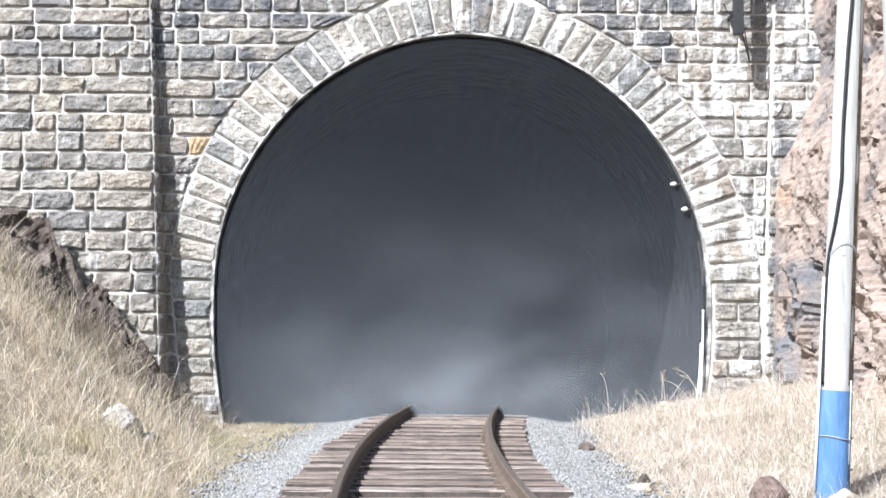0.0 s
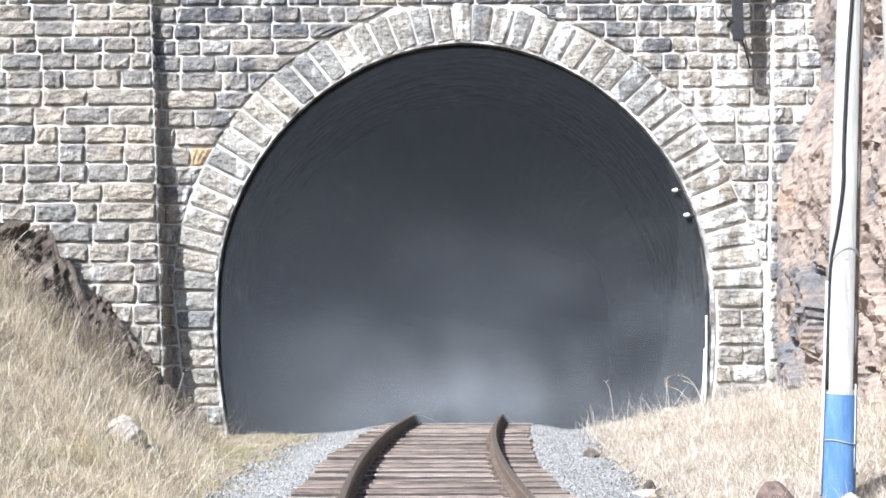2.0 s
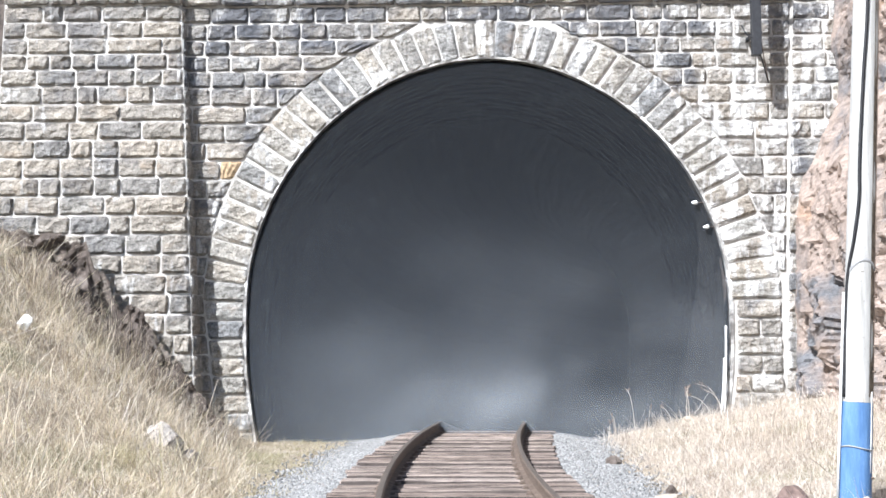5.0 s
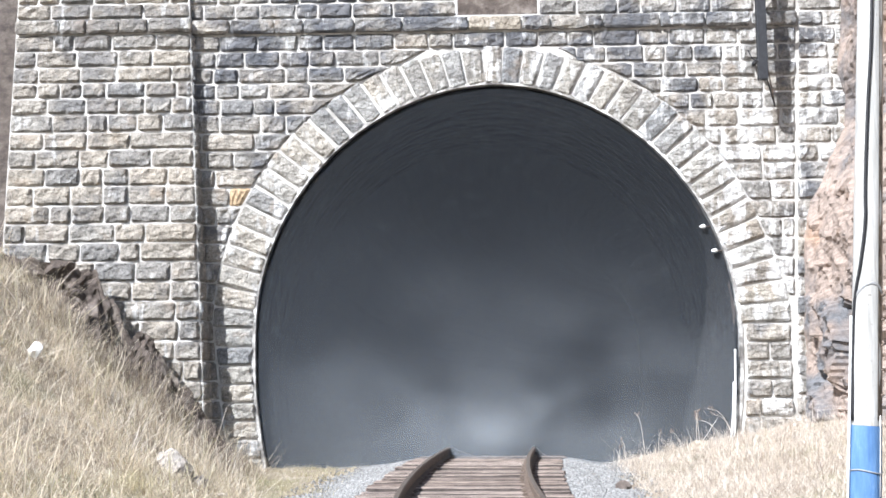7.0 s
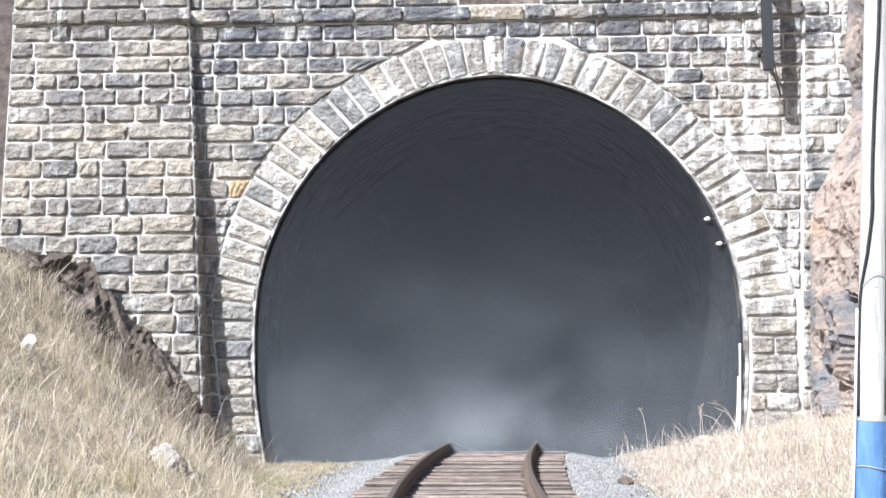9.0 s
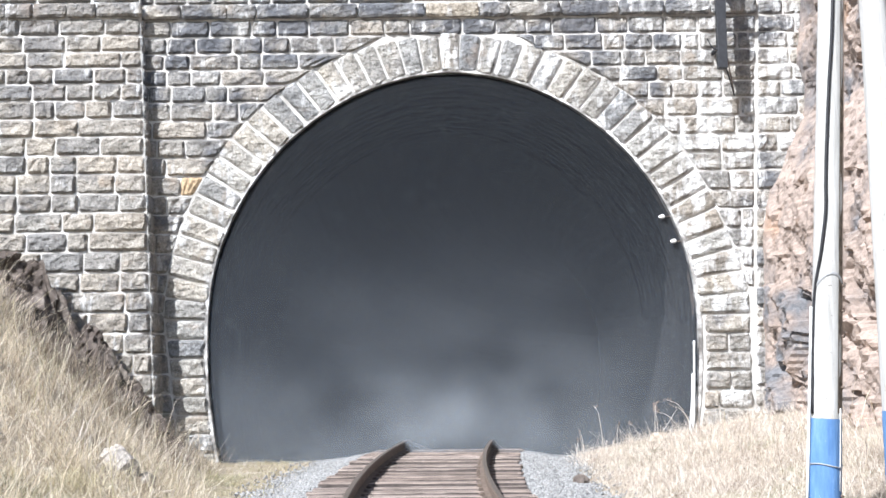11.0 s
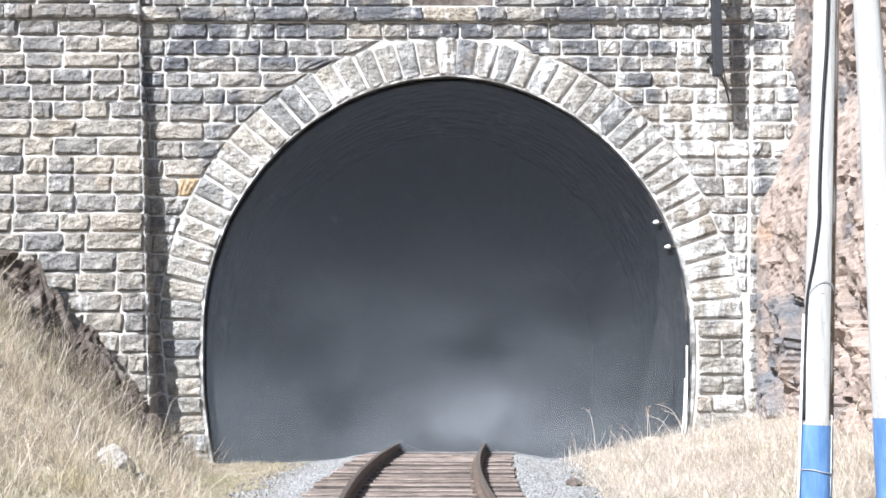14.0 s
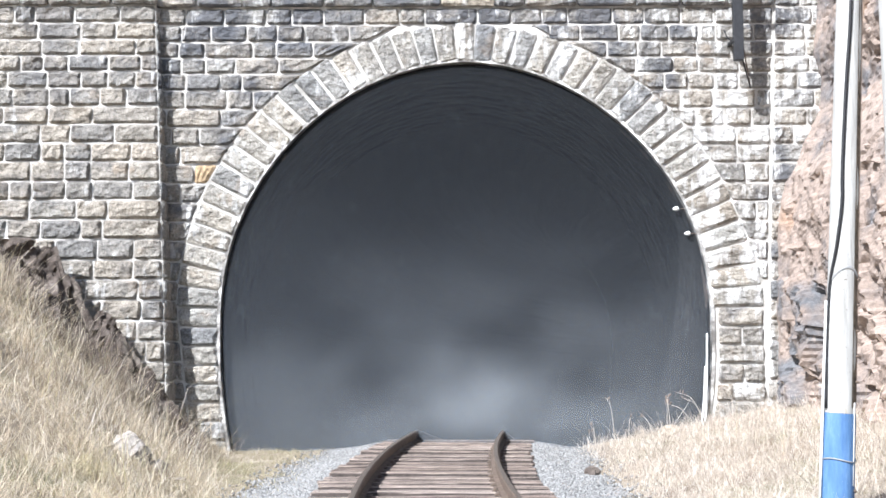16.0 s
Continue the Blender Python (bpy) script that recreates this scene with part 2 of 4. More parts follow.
def smoke_material(name, density, cut, scale, across=None, up=(0.1, 0.95, 1.0, 0.0), low=None, tone=(0.71, 0.765, 0.81)):
    """Thin smoke: a scattering veil with soft billows; across: where it fades sideways; up: from, to, density there and there."""
    m = bpy.data.materials.new(name)
    m.use_nodes = True
    nt = m.node_tree
    nt.nodes.clear()
    own = nt.nodes.new("ShaderNodeTexCoord").outputs["Object"]
    warp = node(nt, "TexNoise", Vector=own, Scale=0.5 * scale, Detail=2.0)
    bent = node(nt, "VectorMath", operation="ADD", i0=own, i1=node(nt, "VectorMath", operation="SCALE", i0=warp.outputs["Color"], Scale=1.4).outputs[0]).outputs[0]
    cloud = noised(nt, node(nt, "Mapping", Vector=bent, Scale=(0.75, 1, 1.2)).outputs[0], scale, 2.6, 0.48)
    cloud = node(nt, "MapRange", interpolation_type="SMOOTHSTEP", Value=cloud, i1=cut, i2=cut + 0.42, i3=0.0, i4=1.0).outputs[0]
    sep = node(nt, "SeparateXYZ", Vector=nt.nodes.new("ShaderNodeTexCoord").outputs["Generated"])
    body = node(nt, "MapRange", interpolation_type="SMOOTHSTEP", Value=sep.outputs[2], i1=up[0], i2=up[1], i3=up[2], i4=up[3]).outputs[0]
    if across:
        u = node(nt, "Math", operation="ABSOLUTE", i0=sums(nt, "SUBTRACT", sep.outputs[0], 0.5)).outputs[0]
        body = sums(nt, "MULTIPLY", body, node(nt, "MapRange", interpolation_type="SMOOTHSTEP", Value=u, i1=across[0], i2=across[1], i3=1.0, i4=0.0).outputs[0])
    if low:
        body = sums(nt, "MULTIPLY", body, node(nt, "MapRange", interpolation_type="SMOOTHSTEP", Value=sep.outputs[2], i1=low[0], i2=low[1], i3=0.0, i4=1.0).outputs[0])
    alpha = sums(nt, "MULTIPLY", sums(nt, "MULTIPLY", cloud, body), density)
    scatter = node(nt, "MixShader", Fac=0.4, i1=node(nt, "BsdfDiffuse", Color=(*tone, 1)).outputs[0],
                   i2=node(nt, "BsdfTranslucent", Color=(*tone, 1)).outputs[0])
    out = node(nt, "MixShader", Fac=alpha, i1=nt.nodes.new("ShaderNodeBsdfTransparent").outputs[0], i2=scatter.outputs[0])
    nt.links.new(out.outputs[0], nt.nodes.new("ShaderNodeOutputMaterial").inputs[0])
    return m


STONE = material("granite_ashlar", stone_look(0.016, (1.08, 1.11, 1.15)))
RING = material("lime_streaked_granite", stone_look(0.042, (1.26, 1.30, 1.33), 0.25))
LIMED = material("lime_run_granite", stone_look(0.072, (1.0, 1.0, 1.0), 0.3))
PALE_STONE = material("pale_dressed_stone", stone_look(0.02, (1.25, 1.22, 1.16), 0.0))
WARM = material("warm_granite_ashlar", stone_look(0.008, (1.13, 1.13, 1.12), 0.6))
MORTAR = material("lime_mortar", mortar_look, 0.95)
LIP = material("patchy_lime_crust", lip_look, 0.95)
ROCK = material("fractured_pink_rock", rock_look, 0.9)
DARK_ROCK = material("dark_rock", dark_rock_look, 0.9)
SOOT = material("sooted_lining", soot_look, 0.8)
EARTH = material("dry_earth", earth_look, 1.0)
BRUSH = material("leafless_scrub", brush_look, 1.0)
GRAVEL = material("crushed_stone", gravel_look, 0.9)
BED = material("ballast_bed", ballast_bed_look, 1.0)
STRAW = material("dry_grass", grass_look((0.24, 0.185, 0.145), (0.72, 0.61, 0.46), (0.93, 0.85, 0.70), (0.58, 0.53, 0.31)), 0.7, 0.0, 0.45)
PALE_STRAW = material("bleached_grass", grass_look((0.33, 0.26, 0.21), (0.77, 0.69, 0.60), (0.94, 0.88, 0.80), (0.64, 0.55, 0.46)), 0.7, 0.0, 0.45)
TWIG = material("dry_twigs", grass_look((0.10, 0.075, 0.065), (0.24, 0.19, 0.16), (0.46, 0.40, 0.33), (0.20, 0.16, 0.12)), 0.8)
TURF = material("short_turf", grass_look((0.36, 0.30, 0.21), (0.46, 0.41, 0.28), (0.60, 0.53, 0.40), (0.36, 0.36, 0.19)), 0.7, 0.0, 0.45)
SLEEPER = material("weathered_sleeper_wood", sleeper_look, 0.85)
DARK_FLANK = material("dark_sleeper_flank", plain_look((0.085, 0.07, 0.062), 0.5), 0.95)
RUST = material("rusty_steel", rust_look, 0.7, 0.25)
RAIL_TOP = material("worn_rail_head", worn_steel_look, 0.45, 0.6)
POLE = material("whitewashed_pole", pole_look, 0.8)
BLUE = material("blue_paint", blue_look, 0.6)
BLACK = material("black_cable", plain_look((0.02, 0.02, 0.022)), 0.5)
DARK_STEEL = material("dark_steel", plain_look((0.035, 0.036, 0.04)), 0.6, 0.2)
# grey of the tie wire and of the modelled shadow arc on the pole
STEEL_AND_SHADOW_GREY = material("steel_and_shadow_grey", plain_look((0.30, 0.30, 0.30)), 0.6, 0.1)
WOOD = material("bare_pole_wood", plain_look((0.17, 0.14, 0.108), 0.6), 0.9)
WHITE = material("white_enamel", plain_look((0.78, 0.78, 0.76), 0.1), 0.4)
BROWN_STONE = material("dark_brown_stone", plain_look((0.085, 0.068, 0.058), 0.7), 0.9)
RUSTY_ROCK = material("rust_brown_rock", plain_look((0.16, 0.115, 0.10), 0.6), 0.95)
GREY_ROCK = material("grey_brown_rock", plain_look((0.33, 0.30, 0.27), 0.6), 0.95)
PALE_ROCK = material("pale_rock", plain_look((0.37, 0.32, 0.26), 0.5), 0.95)


# ---- building helpers ----
def mesh_of(name, verts, faces, mat, smooth=False):
    me = bpy.data.meshes.new(name)
    me.from_pydata([tuple(map(float, v)) for v in verts], [], [tuple(map(int, q)) for q in faces])
    me.materials.append(mat)
    if smooth:
        me.polygons.foreach_set("use_smooth", [True] * len(me.polygons))
    me.update()
    return me


def piece(name, me, parent=None, m=None, label=""):
    ob = new(name, me)
    if parent is not None:
        ob.parent = parent
    if m is not None:
        ob.matrix_basis = m
    return tagged(ob, label)


def part(name, bm, mat, parent=None, label="", smooth=False):
    me = bpy.data.meshes.new(name)
    bmesh.ops.recalc_face_normals(bm, faces=bm.faces)
    bm.to_mesh(me)
    bm.free()
    me.materials.append(mat)
    if smooth:
        me.polygons.foreach_set("use_smooth", [True] * len(me.polygons))
    return piece(name, me, parent, None, label)


def box_bm(x0, x1, y0, y1, z0, z1, bevel=0.0, bm=None):
    bm = bm or bmesh.new()
    r = bmesh.ops.create_cube(bm, size=1.0, matrix=Matrix.Translation(((x0 + x1) / 2, (y0 + y1) / 2, (z0 + z1) / 2)) @ Matrix.Diagonal((x1 - x0, y1 - y0, z1 - z0, 1)))
    if bevel:
        edges = list({e for v in r["verts"] for e in v.link_edges})
        bmesh.ops.bevel(bm, geom=edges, offset=bevel, segments=2, affect="EDGES", profile=0.5)
    return bm


def tube_bm(points, radii, sides=14, bm=None, caps=True):
    """A round tube along points, with a radius at each."""
    bm = bm or bmesh.new()
    pts = [Vector(p) for p in points]
    rings = []
    for i, p in enumerate(pts):
        way = (pts[min(i + 1, len(pts) - 1)] - pts[max(i - 1, 0)]).normalized()
        turn = way.to_track_quat("Z", "Y").to_matrix()
        r = radii[i] if isinstance(radii, (list, tuple)) else radii
        rings.append([bm.verts.new(p + turn @ Vector((r * math.cos(2 * math.pi * k / sides), r * math.sin(2 * math.pi * k / sides), 0))) for k in range(sides)])
    for a, b in zip(rings, rings[1:]):
        for k in range(sides):
            bm.faces.new((a[k], a[(k + 1) % sides], b[(k + 1) % sides], b[k]))
    if caps:
        bm.faces.new(rings[0][::-1])
        bm.faces.new(rings[-1])
    return bm


def spline(points, steps=6):
    """Catmull-Rom through the points."""
    p = [Vector(q) for q in points]
    p = [2 * p[0] - p[1]] + p + [2 * p[-1] - p[-2]]
    out = []
    for i in range(1, len(p) - 2):
        for k in range(steps):
            t = k / steps
            out.append(0.5 * (2 * p[i] + (p[i + 1] - p[i - 1]) * t + (2 * p[i - 1] - 5 * p[i] + 4 * p[i + 1] - p[i + 2]) * t * t + (3 * p[i] - p[i - 1] - 3 * p[i + 1] + p[i + 2]) * t ** 3))
    return out + [p[-2]]


rng = np.random.default_rng(7)


def wobble(x, y, k=1.0, seed=0.0):
    """A smooth bumpy field for the ground, about -1 to 1."""
    return (np.sin(1.3 * k * x + 0.7 * k * y + seed) + np.sin(-0.8 * k * x + 1.9 * k * y + 2.1 + seed) + 0.6 * np.sin(2.9 * k * x - 1.7 * k * y + 4 + seed) + 0.5 * np.sin(4.3 * k * x + 3.8 * k * y + 1 + seed)) / 3.1


# ---- the ground ----
XC, ZC = 0.33, 2.45                # the arch: middle and springing height
RX, RZ, BACK = 4.52, 4.60, 5.31    # its half width, its rise, and the radius of the back of its ring


def track_x(y):
    return -0.18 + 0.0058 * (np.clip(y, -30, 12) + 8) ** 2


def fall(y):
    """The line falls away just inside the portal."""
    return -np.clip((y - 0.45) * 0.115, 0, 4.0)


def smooth01(v):
    v = np.clip(v, 0, 1)
    return v * v * (3 - 2 * v)


def ground_z(x, y):
    x, y = np.asarray(x, float), np.asarray(y, float)
    off = x - track_x(y)
    bed = -0.14 - 0.05 * smooth01((np.abs(off) - 1.5) / 1.2)
    near = smooth01((y + 12) / 9)
    foot_l = -2.5 - 1.35 * smooth01((y + 11) / 10.0)
    s_l = 0.33 + 0.55 * near
    d = np.maximum(foot_l - x, 0)
    left = s_l * (np.sqrt(d * d + 0.16) - 0.4)
    left = np.where(left > 4.2, 4.2 + (left - 4.2) * 0.35, left) + 0.10 * wobble(x, y, 1.1) * smooth01(d / 1.2)
    foot_r = 2.35 - 0.1 * near
    e = np.maximum(x - foot_r, 0)
    right = (0.05 + 0.17 * near) * e + 0.04 * wobble(x, y, 1.4, 3.0) * smooth01(e / 0.7)
    right = np.minimum(right, 6)
    inside = smooth01((y - 0.05) / 0.35)
    z = bed + (left + right) * (1 - inside) + fall(y)
    return z + 0.012 * wobble(x, y, 6.0, 1.0)


def grid_sheet(name, xs, ys, zfun, mat, label, category, smooth=True):
    gx, gy = np.meshgrid(xs, ys)
    gz = zfun(gx, gy)
    n = len(xs)
    i, j = np.meshgrid(np.arange(n - 1), np.arange(len(ys) - 1))
    a = (j * n + i).ravel()
    me = mesh_of(name, np.stack([gx.ravel(), gy.ravel(), gz.ravel()], 1), np.stack([a, a + 1, a + n + 1, a + n], 1), mat, smooth)
    return tagged(new(name, me), label, category, kind="structure")


far = [-400.0, -150, -70, -40, -26, -20, -16]
xs = np.concatenate([far, np.arange(-13, 13.1, 0.16), [16, 20, 26, 40, 70, 150, 400]])
ys = np.concatenate([[-600.0, -250, -120, -70, -45, -34, -28], np.arange(-24, 0.9, 0.16)])
grid_sheet("ground", xs, ys, ground_z, EARTH, "dry stony ground with straw-coloured turf", "ground")
grid_sheet("tunnel_floor", np.concatenate([np.arange(-4.3, 5.2, 0.3), [8.0, 14.0, 30.0]]), np.concatenate([np.arange(0.86, 4, 0.3), np.arange(4, 70, 3.0)]),
           lambda x, y: -0.14 + fall(y) + 0.02 * wobble(x, y, 3), BED, "dark trampled ballast floor inside the tunnel", "floor")


def bed_z(x, y):
    off = np.abs(x - track_x(y))
    return np.maximum(ground_z(x, y), -0.115 + 0.045 * smooth01((off - 1.2) / 0.2) + fall(y) - 0.16 * smooth01((off - 1.35) / 1.1)) + 0.012


bed_y = np.concatenate([np.arange(-60, -24, 1.5), np.arange(-24, 0.8, 0.12)])
bed_u = np.linspace(-2.35, 2.25, 40)
gx, gy = np.meshgrid(bed_u, bed_y)
gx = gx + track_x(gy)
a = (np.arange(len(bed_y) - 1)[:, None] * 40 + np.arange(39)[None, :]).ravel()
tagged(new("track_bed", mesh_of("track_bed", np.stack([gx.ravel(), gy.ravel(), bed_z(gx, gy).ravel()], 1), np.stack([a, a + 1, a + 41, a + 40], 1), BED, True)),
       "grey crushed stone track bed", "track bed", kind="structure")


def hill_z(x, y):
    above = smooth01((x + 9.3) / 0.5)
    lo = 3.6 + (y - 0.6) * 1.9
    hi = 9.9 + (y - 0.6) * 0.75
    return lo * (1 - above) + hi * above + 0.35 * wobble(x, y, 0.9, 5) * smooth01((y - 1) / 2)


grid_sheet("hillside", np.concatenate([[-200.0, -90, -50, -30, -22], np.arange(-18, 14, 0.4), [18, 30, 60, 200]]),
           np.concatenate([np.arange(0.55, 8, 0.35), np.arange(8, 40, 3), [60, 100]]), hill_z, BRUSH, "steep hillside of bare brown scrub above the portal", "hillside")


# ---- the portal's masonry ----
BOW = 1.92      # slightly flatter shoulders than an ellipse


def arch_point(a, add=0.0):
    """A point of the arch at a degrees, add metres outside the intrados."""
    c, q = math.cos(radians(a)), math.sin(radians(a))
    return (XC + (RX + add) * math.copysign(abs(c) ** (2 / BOW), c), ZC + (RZ + add) * abs(q) ** (2 / BOW))


def half_width(z):
    """Half width of the opening at height z: an arch on jambs that draw in towards the foot."""
    if z >= ZC:
        return RX * max(1.0 - ((z - ZC) / RZ) ** BOW, 0.0) ** (1 / BOW)
    return RX + 0.01 - 0.19 * max(0.0, (1.9 - z) / 1.9) ** 2


def outer_half(z, side=-1):
    """Half width of the ring's back at height z."""
    wide = 0.17 * float(smooth01((4.4 - z) / 1.8)) if side > 0 else 0.0
    if z <= ZC:
        return BACK + wide - (0.28 * (ZC - z) / ZC if side < 0 else 0.0)
    return math.sqrt(max(BACK * BACK - (z - ZC) ** 2, 0.0)) + wide


def ashlar(bottom, top, proud, mat, cols=7, back=0.05):
    """A pitch-faced block in its own space: x along, z up, face to -y; bottom and top are (x0, x1, z)."""
    rows = 5
    wide, tall = max(min(top[1] - top[0], bottom[1] - bottom[0]), 0.05), top[2] - bottom[2]
    margin_u, margin_v = min(0.045 / wide, 0.2), min(0.04 / tall, 0.2)
    us = [0.0] + list(np.linspace(margin_u, 1 - margin_u, cols - 2)) + [1.0]
    vs = [0.0] + list(np.linspace(margin_v, 1 - margin_v, rows - 2)) + [1.0]
    slope_u, slope_v = rng.normal(0, 0.35), rng.normal(0, 0.35)
    verts, faces = [], []
    for j, v in enumerate(vs):
        for i, u in enumerate(us):
            x = (bottom[0] * (1 - u) + bottom[1] * u) * (1 - v) + (top[0] * (1 - u) + top[1] * u) * v
            z = bottom[2] * (1 - v) + top[2] * v
            side, flat_end = i in (0, cols - 1), j in (0, rows - 1)
            if side or flat_end:
                x += rng.normal(0, 0.004)
                z += rng.normal(0, 0.005)
                y = -0.014 + rng.uniform(-0.006, 0.004)
                if side and flat_end:
                    x += rng.uniform(0.004, 0.022) * (1 if i == 0 else -1)
                    z += rng.uniform(0.004, 0.018) * (1 if j == 0 else -1)
            else:
                x += rng.normal(0, 0.16) * wide / cols
                z += rng.normal(0, 0.10) * tall / rows
                swell = 1.0 + slope_u * (u - 0.5) + slope_v * (v - 0.5)
                y = -0.022 - proud * swell * rng.uniform(0.35, 1.15)
            verts.append((x, y, z))
    for j in range(rows - 1):
        for i in range(cols - 1):
            k = j * cols + i
            faces.append((k, k + 1, k + cols + 1, k + cols))
    loop = list(range(cols)) + [cols * (j + 1) - 1 for j in range(1, rows)] + [cols * (rows - 1) + i for i in range(cols - 2, -1, -1)] + [cols * j for j in range(rows - 2, 0, -1)]
    base = len(verts)
    for k in loop:
        verts.append((verts[k][0], back, verts[k][2]))
    for q in range(len(loop)):
        r = (q + 1) % len(loop)
        faces.append((loop[r], loop[q], base + q, base + r))
    return mesh_of("stone", verts, faces, mat)


JOINT = 0.030


# bed joints of the masonry, from the string course down
COURSES = [8.09, 7.76, 7.44, 7.13, 6.83, 6.51, 6.16, 5.82, 5.47, 5.12, 4.75, 4.40, 4.04, 3.68, 3.30, 2.94, 2.57, 2.20, 1.83, 1.46, 1.10, 0.74, 0.38, 0.02, -0.35]


def lay_course(parent, zlo, zhi, left, right, proud, mat, seat, short=0.40, long=0.86):
    """One course between left(z) and right(z), laid on the face by seat(x, z)."""
    zm = (zlo + zhi) / 2
    x, end = left(zm), right(zm)
    if end - x < 0.12:
        return
    first = True
    while x < end - 0.05:
        w = rng.uniform(short, long) * (1.25 if rng.random() < 0.15 else 1.0)
        if end - x - w < short * 0.75:
            w = end - x
        last = x + w >= end - 1e-6
        xa0 = (left(zlo) if first else x) + JOINT / 2
        xa1 = (max(left(zhi), left(zlo) - 0.6) if first else x) + JOINT / 2
        xb0 = (right(zlo) if last else x + w) - JOINT / 2
        xb1 = (min(right(zhi), right(zlo) + 0.6) if last else x + w) - JOINT / 2
        xm = x + w / 2
        h = (zhi - zlo - JOINT) / 2
        pick = mat(xm, zm) if callable(mat) else mat
        me = ashlar((xa0 - xm, xb0 - xm, -h), (xa1 - xm, xb1 - xm, h), proud * rng.uniform(0.7, 1.3), pick)
        piece("stone", me, parent, seat(xm, zm))
        x += w
        first = False


def wall_body():
    """The portal's core with the opening cut through it."""
    outline = [(-8.3, -1.5), (-8.3, 10.6), (8.2, 10.6), (8.2, -1.5)]
    hole = [(XC + half_width(-1.2 + 0.35 * k), -1.2 + 0.35 * k) for k in range(11)]
    hole = [(x, z) for x, z in hole if z < ZC - 0.05]
    hole += [arch_point(a) for a in np.linspace(0, 180, 61)]
    hole += [(2 * XC - x, z) for x, z in reversed(hole[:11]) if z < ZC - 0.05]
    bm = bmesh.new()
    y0, y1 = -0.012, 0.95
    def rim(y):
        return [bm.verts.new((x, y, z)) for x, z in hole], {c: bm.verts.new((c[0], y, c[1])) for c in outline}
    fa, ca = rim(y0)
    fb, cb = rim(y1)
    def fill(h, c):
        n = len(h)
        top = int(np.argmax([v.co.z for v in h]))
        right = [h[i] for i in range(0, top + 1)]
        left = [h[i] for i in range(top, n)]
        br, tr, tl, bl = c[outline[3]], c[outline[2]], c[outline[1]], c[outline[0]]
        for i in range(len(right) - 1):
            bm.faces.new((right[i], right[i + 1], tr if i > 8 else br))
            if i == 8:
                bm.faces.new((right[i + 1], tr, br))
        for i in range(len(left) - 1):
            far_from = len(left) - 1 - i
            bm.faces.new((left[i], left[i + 1], tl if far_from > 9 else bl))
            if far_from == 10:
                bm.faces.new((left[i + 1], tl, bl))
        bm.faces.new((h[top], tr, tl))
    fill(fa, ca)
    fill(fb, cb)
    n = len(fa)
    for i in range(n - 1):
        bm.faces.new((fa[i], fa[i + 1], fb[i + 1], fb[i]))
    for i in range(4):
        p, q = outline[i], outline[(i + 1) % 4]
        if i != 3:
            bm.faces.new((ca[p], ca[q], cb[q], cb[p]))
    return part("wall_portal", bm, MORTAR)


CORNICE = 8.09
wall = tagged(wall_body(), "grey granite ashlar tunnel portal with white lime joints", "portal wall", kind="structure")


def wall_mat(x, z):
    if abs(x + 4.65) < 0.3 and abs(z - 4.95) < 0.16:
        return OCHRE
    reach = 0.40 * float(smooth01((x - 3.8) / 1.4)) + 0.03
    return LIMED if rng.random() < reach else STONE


def joint_x(z):
    """The straight joint between portal and pier."""
    return 5.79 + 0.043 * z


OCHRE = material("ochre_stained_granite", plain_look((0.34, 0.25, 0.155), 0.6))
flat = lambda x, z: pose(x, 0, z)
zs = COURSES[::-1]
for lo, hi in zip(zs, zs[1:]):
    crown = ZC + BACK
    ring_l = lambda z: XC - outer_half(z) - 0.01 if z < crown else XC
    ring_r = lambda z: XC + outer_half(z, 1) + 0.01 if z < crown else XC
    if lo < crown - 0.03:
        lay_course(wall, lo, hi, lambda z: -5.75, ring_l, 0.055, wall_mat, flat)
        lay_course(wall, lo, hi, ring_r, joint_x, 0.055, wall_mat, flat, 0.3, 0.72)
    else:
        lay_course(wall, lo, hi, lambda z: -5.75, joint_x, 0.055, wall_mat, flat)
# projecting string course, and the courses over it round a sunk panel
on_string = lambda x, z: pose(x, -0.10, z)
lay_course(wall, CORNICE, CORNICE + 0.29, lambda z: -5.75, lambda z: -0.12, 0.045, STONE, on_string, 0.5, 1.1)
lay_course(wall, CORNICE, CORNICE + 0.29, lambda z: -0.12, lambda z: 0.90, 0.02, PALE_STONE, on_string, 1.5, 1.6)
lay_course(wall, CORNICE, CORNICE + 0.29, lambda z: 0.90, joint_x, 0.045, STONE, on_string, 0.5, 1.1)
up = [CORNICE + 0.30 + 0.31 * k for k in range(7)]
for k, (lo, hi) in enumerate(zip(up, up[1:])):
    if k in (0, 1, 2):
        lay_course(wall, lo, hi, lambda z: -5.75, lambda z: -0.36, 0.05, STONE, flat)
        lay_course(wall, lo, hi, lambda z: 1.24, joint_x, 0.05, STONE, flat)
    else:
        lay_course(wall, lo, hi, lambda z: -5.75, joint_x, 0.05, STONE, flat)
panel = part("panel", box_bm(-0.33, 1.21, -0.017, 0.05, up[0] + 0.03, up[3] - 0.02, 0.01), DARK_ROCK, wall, "dark sunk panel in the masonry")

# the right-hand pier, divided from the portal by a straight joint
pier = tagged(part("wall_pier", box_bm(6.16, 8.1, -0.027, 0.008, -1.2, 10.3), MORTAR), "granite pier beside the portal running into the rock", "pier", kind="structure")
for lo, hi in zip(zs, zs[1:]):
    lay_course(pier, lo, hi, lambda z: joint_x(z) + 0.03, lambda z: 7.95, 0.05, lambda x, z: LIMED if rng.random() < 0.3 else STONE, lambda x, z: pose(x, -0.016, z))
